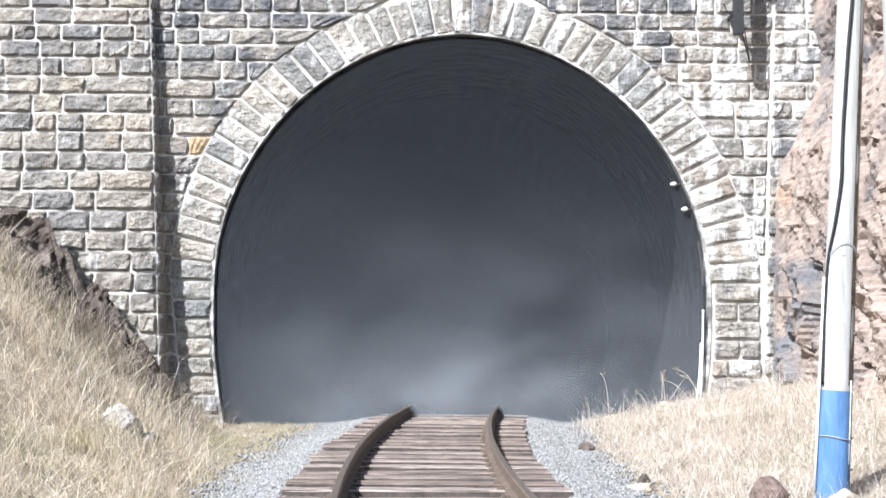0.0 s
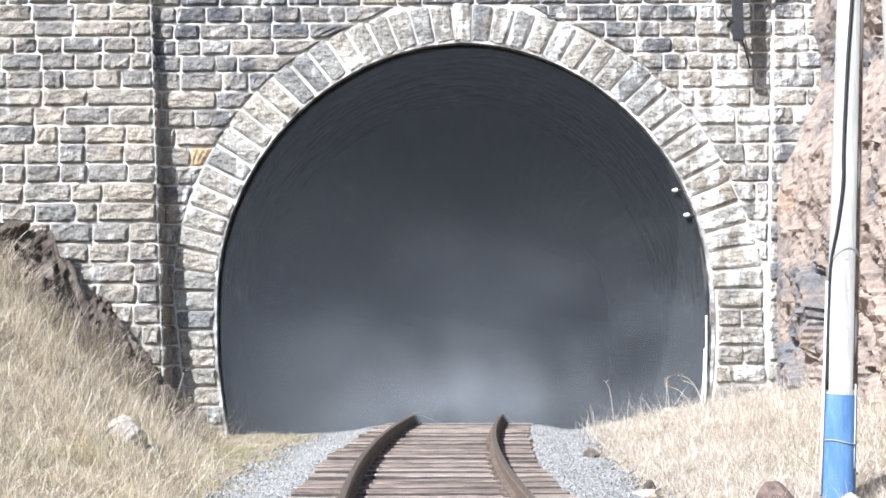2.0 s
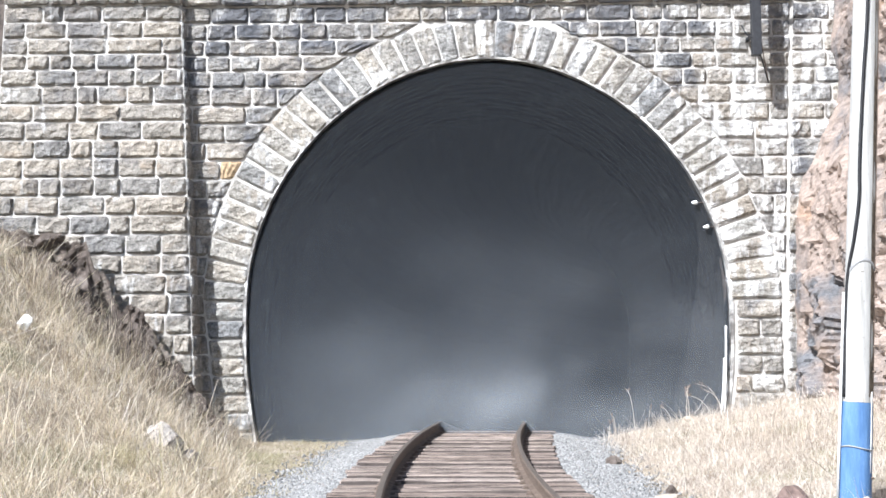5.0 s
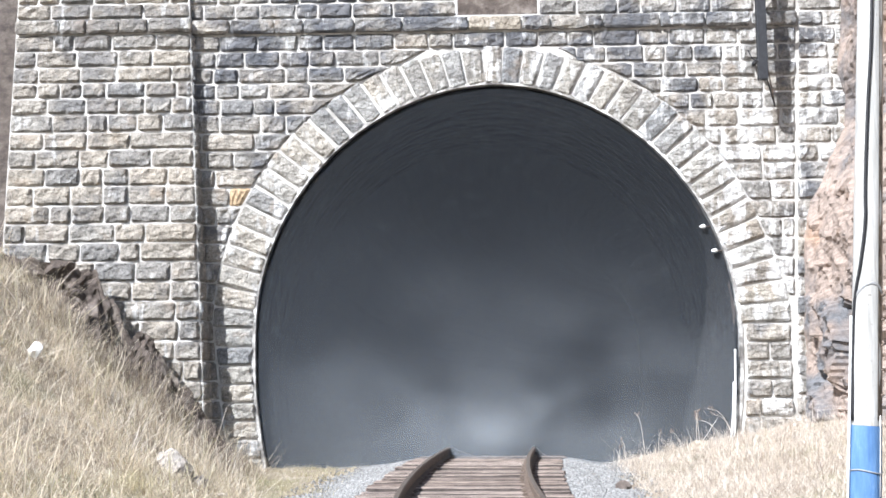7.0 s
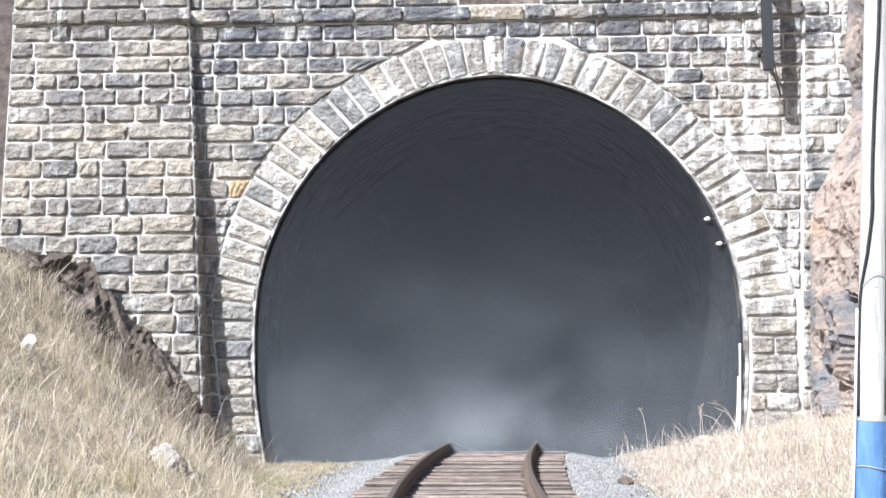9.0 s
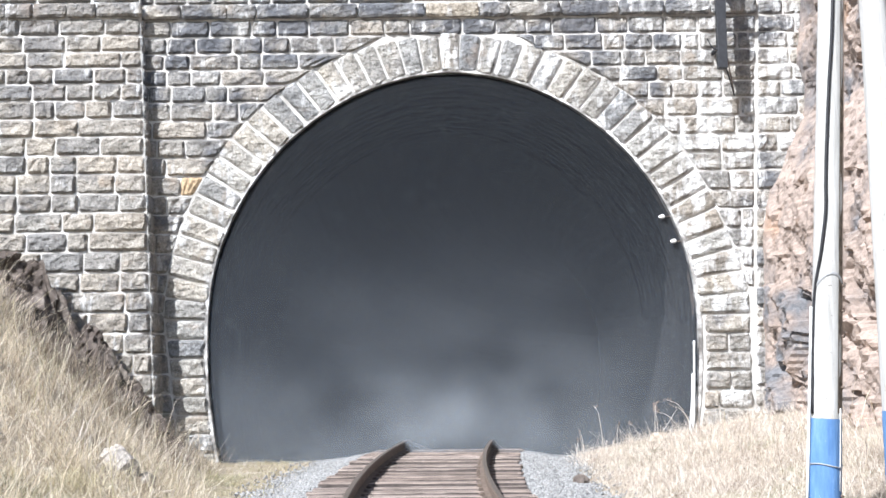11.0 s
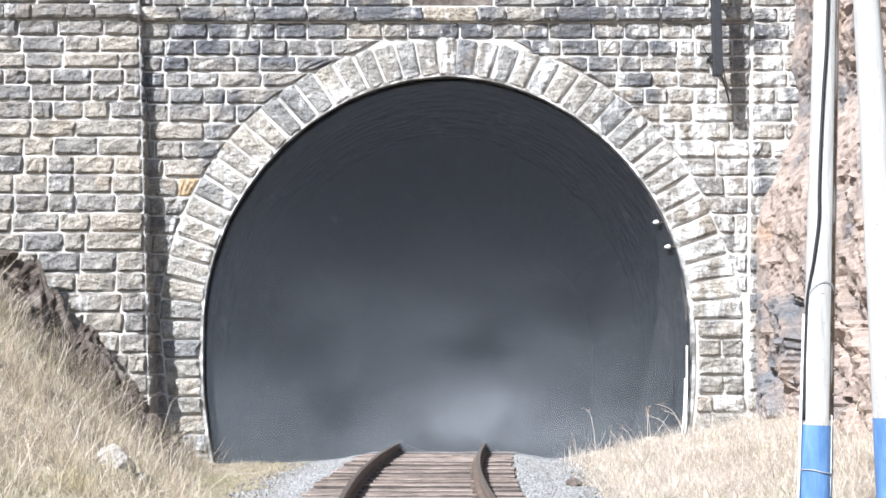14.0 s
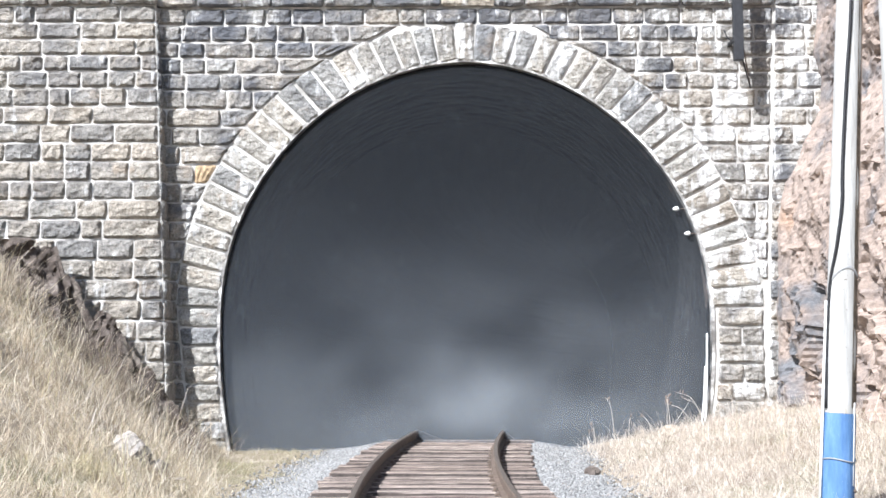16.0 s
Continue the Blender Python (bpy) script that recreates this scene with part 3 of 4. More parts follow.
for lo, hi in zip([CORNICE] + up, up):
    lay_course(pier, lo, hi, lambda z: joint_x(z) + 0.03, lambda z: 7.95, 0.05, STONE, lambda x, z: pose(x, -0.016, z))

# the arch ring
ring = tagged(new("arch_ring", None), "ring of rough granite voussoirs with white lime joints", "arch ring", kind="structure")
count = 41
for k in range(count):
    a0, a1 = 180 * k / count, 180 * (k + 1) / count
    a = (a0 + a1) / 2
    side = 1 if a < 90 else -1
    fx, fz = arch_point(a, 0.015)
    foot = Vector((fx, 0, fz))
    head_z = ZC + BACK * math.sin(radians(a))
    head = Vector((XC + side * outer_half(head_z, side), 0, head_z)) if abs(a - 90) > 4 else Vector((XC + BACK * math.cos(radians(a)), 0, ZC + BACK * math.sin(radians(a))))
    th = (head - foot).length + rng.normal(0, 0.008)
    half = math.pi / count / 2 * (foot - Vector((XC, 0, ZC))).length
    wide = math.pi / count / 2 * (head - Vector((XC, 0, ZC))).length
    key = k == count // 2
    gap = rng.uniform(0.016, 0.034)
    stone = LIMED if (a < 40 and rng.random() < 0.3) or key else RING
    me = ashlar((-half + gap, half - gap, 0.0), (-wide + gap, wide - gap, th + (0.04 if key else 0.0)), 0.035, stone, 5, 0.12)
    way = (head - foot).normalized()
    piece("voussoir", me, ring, pose(foot.x, -0.020, foot.z, 0, math.degrees(math.atan2(way.x, way.z)), 0))
for side in (-1, 1):
    jz = [ZC - 0.015 - 0.345 * k for k in range(9)]
    for hi, lo in zip(jz, jz[1:]):
        out0, out1 = outer_half(lo, side), outer_half(hi, side)
        lip_w = 0.02 if side < 0 else 0.11
        i0, i1 = half_width(lo) + lip_w, half_width(hi) + lip_w
        split = 0.30 + 0.35 * rng.random() if side > 0 and rng.random() < 0.6 else 1.0
        h = (hi - lo) / 2 - 0.016
        cuts = [(0.0, split), (split, 1.0)] if split < 1 else [(0.0, 1.0)]
        for c0, c1 in cuts:
            b = sorted((XC + side * (i0 + (out0 - i0) * c0), XC + side * (i0 + (out0 - i0) * c1)))
            t = sorted((XC + side * (i1 + (out1 - i1) * c0), XC + side * (i1 + (out1 - i1) * c1)))
            xm = (b[0] + b[1]) / 2
            g = 0.014
            me = ashlar((b[0] - xm + g, b[1] - xm - g, -h), (t[0] - xm + g, t[1] - xm - g, h), 0.045, RING if side < 0 else (LIMED if rng.random() < 0.2 else STONE), 5, 0.12)
            piece("jamb_stone", me, ring, pose(xm, -0.020, (lo + hi) / 2))


def arch_profile(r_add, z_low=-1.2):
    pts = [(XC + half_width(z) + r_add, z) for z in np.linspace(z_low, ZC - 0.1, 10)]
    pts += [arch_point(a, r_add) for a in np.linspace(0, 180, 73)]
    pts += [(XC - half_width(z) - r_add, z) for z in np.linspace(ZC - 0.1, z_low, 10)]
    return pts


# uneven lime-washed lip of the arch, then the sooted lining behind it
lip_in, lip_out = arch_profile(-0.004), arch_profile(0.05)
verts, faces = [], []
n = len(lip_in)
for i in range(n):
    jag = 0.03 * abs(noise.noise((i * 0.43, 3.1, 0))) + (0.06 if i < 26 else 0.0) * abs(noise.noise((i * 0.7, 8.1, 0)))
    (xi, zi), (xo, zo) = lip_in[i], lip_out[i]
    k = jag / 0.06
    xi, zi = xi + (xi - xo) * k * 0.5, zi + (zi - zo) * k * 0.5
    verts += [(xi, -0.042, zi), (xo, -0.042, zo), (xo, 0.10, zo), (xi, 0.075 + 2 * jag, zi)]
for i in range(n - 1):
    p, q = 4 * i, 4 * i + 4
    faces += [(p, p + 1, q + 1, q), (p, q, q + 3, p + 3)]
piece("lip", mesh_of("lip", verts, faces, LIP), ring, None, "lime-washed inner lip of the arch")
verts, faces = [], []
# the reveal: a dark brown strip just inside the lip, with a ragged back edge
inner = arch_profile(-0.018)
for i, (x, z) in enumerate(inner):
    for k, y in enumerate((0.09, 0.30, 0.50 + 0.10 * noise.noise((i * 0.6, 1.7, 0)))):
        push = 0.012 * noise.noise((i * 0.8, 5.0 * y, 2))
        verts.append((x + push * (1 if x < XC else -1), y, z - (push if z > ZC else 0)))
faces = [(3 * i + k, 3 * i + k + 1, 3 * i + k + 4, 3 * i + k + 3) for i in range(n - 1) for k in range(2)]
piece("reveal", mesh_of("reveal", verts, faces, BROWN_STONE), ring, None, "dark brown stone of the reveal")
verts, faces = [], []
deep = list(np.arange(0.06, 6, 0.105)) + list(np.arange(6, 72, 3.0))
prof = arch_profile(0.0, -5.2)
for j, y in enumerate(deep):
    course = 0.05 * ((y / 0.42) % 1.0)
    for i, (x, z) in enumerate(prof):
        r = 0.5 * course + 0.05 * noise.noise((i * 0.5, y * 1.7, 0)) + 0.03 * noise.noise((i * 1.7, y * 3.1, 5))
        r = min(r - 0.05, -0.012) if y < 1.3 else r
        dx, dz = x - XC, max(z - ZC, 0)
        d = math.hypot(dx, dz) or 1
        bend = 0.006 * max(y - 8, 0) ** 2
        verts.append((x + dx / d * r + bend, y, z + dz / d * r + min(0, -0.01 * y)))
for j in range(len(deep) - 1):
    for i in range(n - 1):
        p = j * n + i
        faces.append((p, p + n, p + n + 1, p + 1))
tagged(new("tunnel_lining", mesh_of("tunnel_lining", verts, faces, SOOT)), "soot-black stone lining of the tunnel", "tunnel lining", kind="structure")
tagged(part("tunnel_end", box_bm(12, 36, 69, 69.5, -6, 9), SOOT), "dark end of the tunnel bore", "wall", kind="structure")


# the battered buttress beside the portal
def butt_y(z):
    return -0.72 + 0.062 * z


def butt_l(z):
    return -8.90 + 0.01 * z


def butt_r(z):
    return -4.965 - 0.0595 * z


bm = bmesh.new()
cs = []
for z in (-1.2, 10.4):
    cs.append([bm.verts.new(p) for p in ((butt_l(z), butt_y(z), z), (butt_r(z), butt_y(z), z), (butt_r(z), 0.004, z), (butt_l(z), 0.004, z))])
for i in range(4):
    bm.faces.new((cs[0][i], cs[0][(i + 1) % 4], cs[1][(i + 1) % 4], cs[1][i]))
bm.faces.new(cs[0][::-1])
bm.faces.new(cs[1])
buttress = tagged(part("wall_buttress", bm, MORTAR), "battered tan granite buttress with pale mortar joints", "buttress", kind="structure")
lean = -math.degrees(math.atan(0.062))
zb = [z for z in zs if z > 0.3]
on_butt = lambda x, z: pose(x, butt_y(z) + 0.008, z, lean)
for lo, hi in zip(zb, zb[1:]):
    lay_course(buttress, lo, hi, butt_l, butt_r, 0.055, WARM, on_butt, 0.38, 0.86)
lay_course(buttress, CORNICE, CORNICE + 0.29, butt_l, lambda z: butt_r(z) + 0.06, 0.045, WARM, lambda x, z: pose(x, butt_y(z) - 0.09, z, lean), 0.5, 1.0)
for lo, hi in zip(up, up[1:]):
    lay_course(buttress, lo, hi, butt_l, butt_r, 0.055, WARM, on_butt, 0.38, 0.86)
for lo, hi in zip(zb, zb[1:]):
    zm = (lo + hi) / 2
    d = -butt_y(zm)
    h = (hi - lo - JOINT) / 2
    me = ashlar((-d / 2 + 0.01, d / 2 - 0.03, -h), (-d / 2 + 0.01, d / 2 - 0.03, h), 0.03, STONE, 4)
    piece("return_stone", me, buttress, pose(butt_r(zm) + 0.004, -d / 2, zm, 0, 0, 90))


# ---- rock ----
def facet_field(px, py, cells, relief, seed):
    """Broken rock: blocky cells, each a tilted plane at its own depth."""
    g = np.random.default_rng(seed)
    cx = g.uniform(px.min(), px.max(), cells)
    cy = g.uniform(py.min(), py.max(), cells)
    dep = g.normal(0, relief, cells)
    tx, ty = g.normal(0, 0.45, cells), g.normal(0, 0.55, cells)
    best = np.full(px.shape, 1e9)
    out = np.zeros(px.shape)
    for k in range(cells):
        dx, dy = px - cx[k], py - cy[k]
        d = (dx * 1.0) ** 2 + (dy * 1.25) ** 2
        m = d < best
        best[m] = d[m]
        out[m] = (dep[k] + tx[k] * dx + ty[k] * dy)[m]
    return out


def cliff():
    v = np.linspace(-1.0, 12.0, 230)
    u = np.linspace(0.0, 12.0, 210)
    gu, gv = np.meshgrid(u, v)
    bent = gu + 0.35 * gv
    d = 0.30 * facet_field(bent, gv, 160, 0.22, 3) + 0.42 * facet_field(bent, gv, 900, 0.11, 4) + 0.55 * facet_field(gu, gv, 5000, 0.05, 6)
    low = smooth01((3.6 - gv) / 1.6)
    d = d * (0.85 + 0.6 * low)
    # u runs from the wall towards the camera; the rock meets the wall along the pier's joint and leans away above
    meet = np.interp(gv, [0.8, 1.9, 4.0, 4.7, 5.1, 5.7, 6.1, 6.7, 7.2, 7.8, 12], [5.97, 6.0, 6.04, 6.2, 6.43, 6.68, 6.88, 6.95, 6.80, 6.88, 7.3])
    x = meet + 0.05 + 0.03 * gu + 0.10 * smooth01(gu / 1.0) - d * 0.6 * smooth01(gu / 0.5) + 0.16 * np.maximum(gu - 5, 0)
    y = 0.05 - gu + 0.15 * d
    n = len(u)
    a = (np.arange(len(v) - 1)[:, None] * n + np.arange(n - 1)[None, :]).ravel()
    pts = np.stack([x.ravel(), y.ravel(), gv.ravel()], 1)
    # a deep back so that the cliff is a solid bank
    top = pts.reshape(len(v), n, 3)[-1]
    back = top + np.array([30.0, 0, 14.0])
    faces = np.stack([a, a + 1, a + n + 1, a + n], 1).tolist()
    base = len(pts)
    first = (len(v) - 1) * n
    faces += [(first + i, first + i + 1, base + i + 1, base + i) for i in range(n - 1)]
    me = mesh_of("cliff", np.concatenate([pts, back]), faces, ROCK)
    return tagged(new("cliff", me), "fractured pink and grey rock cutting", "cliff", kind="structure")


cliff()


def boulder(name, place, size, mat, label, category="rock", seed=1, detail=3):
    bm = bmesh.new()
    bmesh.ops.create_icosphere(bm, subdivisions=detail, radius=1.0)
    g = random.Random(seed)
    cuts = [(Vector((g.uniform(-1, 1), g.uniform(-1, 1), g.uniform(-0.6, 1))).normalized(), g.uniform(0.55, 0.85)) for _ in range(14)]
    for v in bm.verts:
        for way, reach in cuts:
            over = v.co.dot(way) - reach
            if over > 0:
                v.co -= way * over
        v.co += v.co.normalized() * 0.10 * noise.noise(v.co * 3 + Vector((seed, 0, 0)))
        v.co = Vector((v.co.x * size[0], v.co.y * size[1], v.co.z * size[2]))
    ob = part(name, bm, mat)
    ob.matrix_basis = Matrix.Translation(place)
    return tagged(ob, label, category)


def gz(x, y):
    return float(ground_z(x, y))


# dark rock spine that breaks out of the bank beside the buttress
def spine():
    """A jagged ridge that steps down along the buttress; its face drops towards the track."""
    crest = [(-9.9, 3.95), (-8.7, 3.72), (-7.4, 3.52), (-6.95, 3.50), (-6.82, 3.08), (-6.5, 2.6), (-6.3, 2.28), (-6.06, 2.32), (-5.8, 2.05), (-5.35, 1.38), (-4.95, 0.9), (-4.55, 0.3)]
    u = np.linspace(0, len(crest) - 1.001, 130)
    v = np.linspace(0, 1, 70)
    gu, gv = np.meshgrid(u, v)
    cx = np.interp(gu, range(len(crest)), [c[0] for c in crest])
    cz = np.interp(gu, range(len(crest)), [c[1] for c in crest])
    d = facet_field(cx * 1.3, gv * 3.0, 120, 0.16, 9) + 0.9 * facet_field(cx * 1.3, gv * 3.0, 700, 0.11, 10)
    front = np.clip((gv - 0.3) / 0.7, 0, 1)
    behind = np.clip((0.3 - gv) / 0.3, 0, 1)
    y = -0.98 + 0.75 * behind - 0.85 * front ** 1.6 - 0.35 * d
    z = cz - 0.9 * behind - 1.5 * front + 0.28 * d * (1 - behind)
    x = cx + 0.30 * front + 0.25 * d
    root = tagged(new("rock_spine", None), "dark broken rock spine in the grassy bank", "rock")
    for first, last in ((0, 33), (32, 47), (46, 72), (71, 100), (99, 130)):
        grid = np.stack([x, y, z], 2)[:, first:last]
        n = last - first
        a = (np.arange(69)[:, None] * n + np.arange(n - 1)[None, :]).ravel()
        piece("crag", mesh_of("crag", grid.reshape(-1, 3), np.stack([a, a + 1, a + n + 1, a + n], 1), DARK_ROCK), root)
    return root


spine()
boulder("rock", (-3.98, -7.0, gz(-3.98, -7.0) + 0.10), (0.32, 0.25, 0.26), GREY_ROCK, "pale grey rock half sunk in the dry grass", seed=5)
boulder("rock", (-3.72, -6.8, gz(-3.72, -6.8) + 0.04), (0.2, 0.2, 0.15), GREY_ROCK, "pale grey rock half sunk in the dry grass", seed=8)
boulder("rock", (3.02, -10.9, gz(3.02, -10.9) + 0.18), (0.20, 0.14, 0.22), RUSTY_ROCK, "rust-brown jagged rock beside the ballast", seed=11)
boulder("rock", (2.75, -11.2, gz(2.75, -11.2) + 0.06), (0.22, 0.14, 0.13), PALE_ROCK, "pale tan stone in the dry grass", seed=12)
boulder("rock", (3.72, -10.95, gz(3.72, -10.95) + 0.07), (0.24, 0.14, 0.15), PALE_ROCK, "pale tan stone at the foot of a pole", seed=14)
boulder("rock", (2.05, -5.0, gz(2.05, -5.0) + 0.05), (0.14, 0.12, 0.11), DARK_ROCK, "dark angular stone on the ballast shoulder", seed=15)
boulder("rock", (2.25, -8.6, gz(2.25, -8.6) + 0.04), (0.08, 0.07, 0.09), DARK_ROCK, "dark angular stone on the ballast shoulder", seed=17)
boulder("rock", (2.1, -9.2, gz(2.1, -9.2) + 0.03), (0.22, 0.14, 0.07), PALE_ROCK, "flat tan stone at the ballast edge", seed=18)
boulder("rock", (3.85, -1.1, gz(3.85, -1.1) + 0.07), (0.2, 0.15, 0.13), PALE_ROCK, "pale stone among the weeds by the jamb", seed=19)
boulder("litter", (-6.2, -6.0, gz(-6.2, -6.0) + 0.12), (0.12, 0.08, 0.13), WHITE, "scrap of crumpled white litter on the bank", "litter", 21, 2)


tagged(part("plank", box_bm(-3.62, -3.30, -7.05, -6.98, gz(-3.45, -7.0) + 0.03, gz(-3.45, -7.0) + 0.06, 0.006), PALE_ROCK), "short pale weathered board lying in the turf", "board")


# ---- the track ----
SPACING = 0.545
sleeper_ys = [0.32 - SPACING * k for k in range(84)] + [0.32 + SPACING * k for k in range(1, 9)]


def sleeper(y):
    bm = box_bm(-1.37, 1.37, -0.125, 0.125, -0.16, 0.0)
    bmesh.ops.subdivide_edges(bm, edges=[e for e in bm.edges if abs(e.verts[0].co.x - e.verts[1].co.x) > 1], cuts=9)
    for v in bm.verts:
        v.co.y += 0.014 * noise.noise((v.co.x * 2, y, v.co.y * 9))
        v.co.z += 0.010 * noise.noise((v.co.x * 3, y * 2, 4 + v.co.y * 9))
        if abs(v.co.x) > 1.3:
            v.co.x += 0.05 * noise.noise((y * 3, v.co.y * 4, v.co.x))
    bmesh.ops.bevel(bm, geom=[e for e in bm.edges if not e.is_boundary and e.calc_face_angle(0) > 0.7], offset=0.014, segments=1, affect="EDGES")
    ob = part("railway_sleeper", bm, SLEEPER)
    ob.data.materials.append(DARK_FLANK)
    # flanks are coloured darker than the tops, so the gaps between sleepers read dark
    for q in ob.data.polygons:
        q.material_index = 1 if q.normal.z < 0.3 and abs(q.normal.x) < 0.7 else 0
    slope = 2 * 0.0058 * (min(max(y, -30), 12) + 8) * (y > -30)
    ob.matrix_basis = pose(float(track_x(y)) - 0.03 + random.uniform(-0.03, 0.03), y, float(fall(y)) + random.uniform(-0.022, 0.012), 0, random.uniform(-0.5, 0.5), math.degrees(math.atan(-slope)) + random.uniform(-0.8, 0.8))
    return tagged(ob, "weathered cracked brown timber railway sleeper", "sleeper", "sleepers of the track")


for y in sleeper_ys:
    sleeper(y)

GAUGE = 1.52
RAIL_PROFILE = [(-0.066, 0.0), (0.066, 0.0), (0.066, 0.012), (0.012, 0.03), (0.01, 0.115), (0.036, 0.13), (0.036, 0.158), (0.028, 0.168), (-0.028, 0.168), (-0.036, 0.158), (-0.036, 0.13), (-0.01, 0.115), (-0.012, 0.03), (-0.066, 0.012)]


def rail(side):
    ys_ = np.arange(-46, 5.2, 0.3)
    root = tagged(new("rail", None), "rusty brown steel railway rail on the sleepers", "rail", "rails of the track")
    body_v, body_f, top_v, top_f = [], [], [], []
    n = len(RAIL_PROFILE)
    for y in ys_:
        slope = 2 * 0.0058 * (min(max(y, -30), 12) + 8) * (y > -30)
        side_way = Vector((1, -slope, 0)).normalized()
        mid = Vector((float(track_x(y)), y, float(fall(y)) + 0.012)) + side_way * side * (GAUGE / 2 + 0.036)
        for u, h in RAIL_PROFILE:
            body_v.append(mid + side_way * u + Vector((0, 0, h)))
        for u in (-0.026, 0.026):
            top_v.append(mid + side_way * u + Vector((0, 0, 0.1705)))
    for j in range(len(ys_) - 1):
        for i in range(n):
            body_f.append((j * n + i, j * n + (i + 1) % n, (j + 1) * n + (i + 1) % n, (j + 1) * n + i))
        top_f.append((2 * j, 2 * j + 1, 2 * j + 3, 2 * j + 2))
    body_f += [tuple(range(n - 1, -1, -1)), tuple((len(ys_) - 1) * n + i for i in range(n))]
    piece("rail_body", mesh_of("rail_body", body_v, body_f, RUST), root)
    piece("rail_head", mesh_of("rail_head", top_v, top_f, RAIL_TOP), root, None, "worn running surface of the rail head")
    return root


for side in (-1, 1):
    rail(side)


def tie_plate():
    root = tagged(new("tie_plate", None), "rusty steel tie plate spiked to a sleeper", "tie plate", "tie plates under the rails")
    part("plate", box_bm(-0.13, 0.13, -0.08, 0.08, -0.004, 0.012, 0.004), RUST, root)
    for x, y in ((-0.088, 0.045), (-0.088, -0.045), (0.088, 0.045), (0.088, -0.045)):
        bm = box_bm(x - 0.016, x + 0.016, y - 0.016, y + 0.016, -0.01, 0.022)
        box_bm(x - 0.026, x + 0.022, y - 0.022, y + 0.022, 0.014, 0.028, 0.005, bm)
        part("spike", bm, RUST, root)
    return root


plate = None
for y in sleeper_ys[:46]:
    for side in (-1, 1):
        slope = 2 * 0.0058 * (y + 8)
        m = pose(float(track_x(y)) + side * (GAUGE / 2 + 0.036), y - side * slope * 0.78, float(fall(y)), 0, 0, (180 if side < 0 else 0) + math.degrees(math.atan(-slope)))
        if plate is None:
            plate = tie_plate()
            plate.matrix_basis = m
        else:
            copy_thing(plate, m)


# ---- poles ----
def painted_pole(foot, head, r0, r1, blue_top, label):
    root = tagged(new("utility_pole", None), label, "utility pole", "legs of the pole pair")
    foot, head = Vector(foot), Vector(head)
    at = lambda z: foot + (head - foot) * ((z - foot.z) / (head.z - foot.z))
    rad = lambda z: r0 + (r1 - r0) * ((z - foot.z) / (head.z - foot.z))
    zsw = list(np.linspace(blue_top, head.z, 16))
    part("shaft", tube_bm([at(z) for z in zsw], [rad(z) + random.uniform(-0.002, 0.002) for z in zsw], 28, None, False), POLE, root, "whitewashed weathered shaft", True)
    zsb = list(np.linspace(foot.z - 0.3, blue_top - 0.002, 6))
    part("painted_base", tube_bm([at(z) for z in zsb], [rad(z) + 0.003 for z in zsb], 28, None, False), BLUE, root, "blue painted base", True)
    return root, at, rad


pole, at, rad = painted_pole((3.77, -10.4, -0.05), (4.09, -10.4, 5.6), 0.158, 0.124, 0.95, "whitewashed pole with a blue base and a black cable")
arc_z = 2.33
strip_v, strip_f = [], []
strip_z = list(np.linspace(1.0, 5.5, 12))
for z in strip_z:
    for ang in (-62, -32, 0, 25, 50):
        strip_v.append(at(z) + Vector((math.cos(radians(ang)), math.sin(radians(ang)), 0)) * (rad(z) + 0.004))
for j in range(len(strip_z) - 1):
    for i in range(4):
        strip_f.append((5 * j + i, 5 * j + i + 1, 5 * j + i + 6, 5 * j + i + 5))
piece("bare_strip", mesh_of("bare_strip", strip_v, strip_f, WOOD, True), pole, None, "weathered brown strip without paint")
# no real fitting: a grey tube modelled as the shadow arched across the shaft
strap = [(a, arc_z - 0.16 + 0.20 * math.sin(radians(a - 180)) ** 1.0) for a in range(190, 352, 6)]
part("strap", tube_bm([at(z) + Vector((math.cos(radians(a)), math.sin(radians(a)), 0)) * (rad(z) - 0.014) for a, z in strap], 0.022, 8), STEEL_AND_SHADOW_GREY, pole, "grey arc built as the shadow across the shaft", True)
face = lambda z, u: at(z) + Vector((u * rad(z), -math.sqrt(max(1 - u * u, 0.0)) * rad(z) - 0.016, 0))
part("cable", tube_bm(spline([face(5.5, -0.2), face(4.8, -0.25), face(4.2, -0.42), face(3.4, -0.52), face(3.0, -0.50), face(2.6, -0.72), face(2.2, -0.97), face(1.7, -0.99), face(1.0, -0.97)]), 0.017, 8), BLACK, pole, "black cable running down the shaft", True)
part("conduit", tube_bm([at(z) + Vector((-rad(z) - 0.022, -0.03, 0)) for z in (0.0, 0.6, 1.2, 1.75, 2.05)], 0.014, 8), WHITE, pole, "thin white conduit", True)
part("earth_wire", tube_bm([at(z) + Vector((rad(z) * 0.72, -rad(z) * 0.72, 0)) for z in (0.25, 0.55, 0.95, 1.05)], 0.006, 6), WHITE, pole, "thin white wire", True)
part("earth_wire", tube_bm([at(z) + Vector((rad(z) * 0.86, -rad(z) * 0.55, 0)) for z in (1.0, 2.2, 3.4, 4.6, 5.5)], 0.006, 6), RUST, pole, "thin rusty wire", True)
hoop = [at(0.5) + Vector((math.cos(radians(a)), math.sin(radians(a)), 0)) * (rad(0.5) + 0.008) + Vector((0, 0, 0.02 * math.sin(radians(2 * a)))) for a in range(170, 376, 8)]
part("tie_wire", tube_bm(hoop, 0.007, 6), STEEL_AND_SHADOW_GREY, pole, "steel tie wire round the base", True)
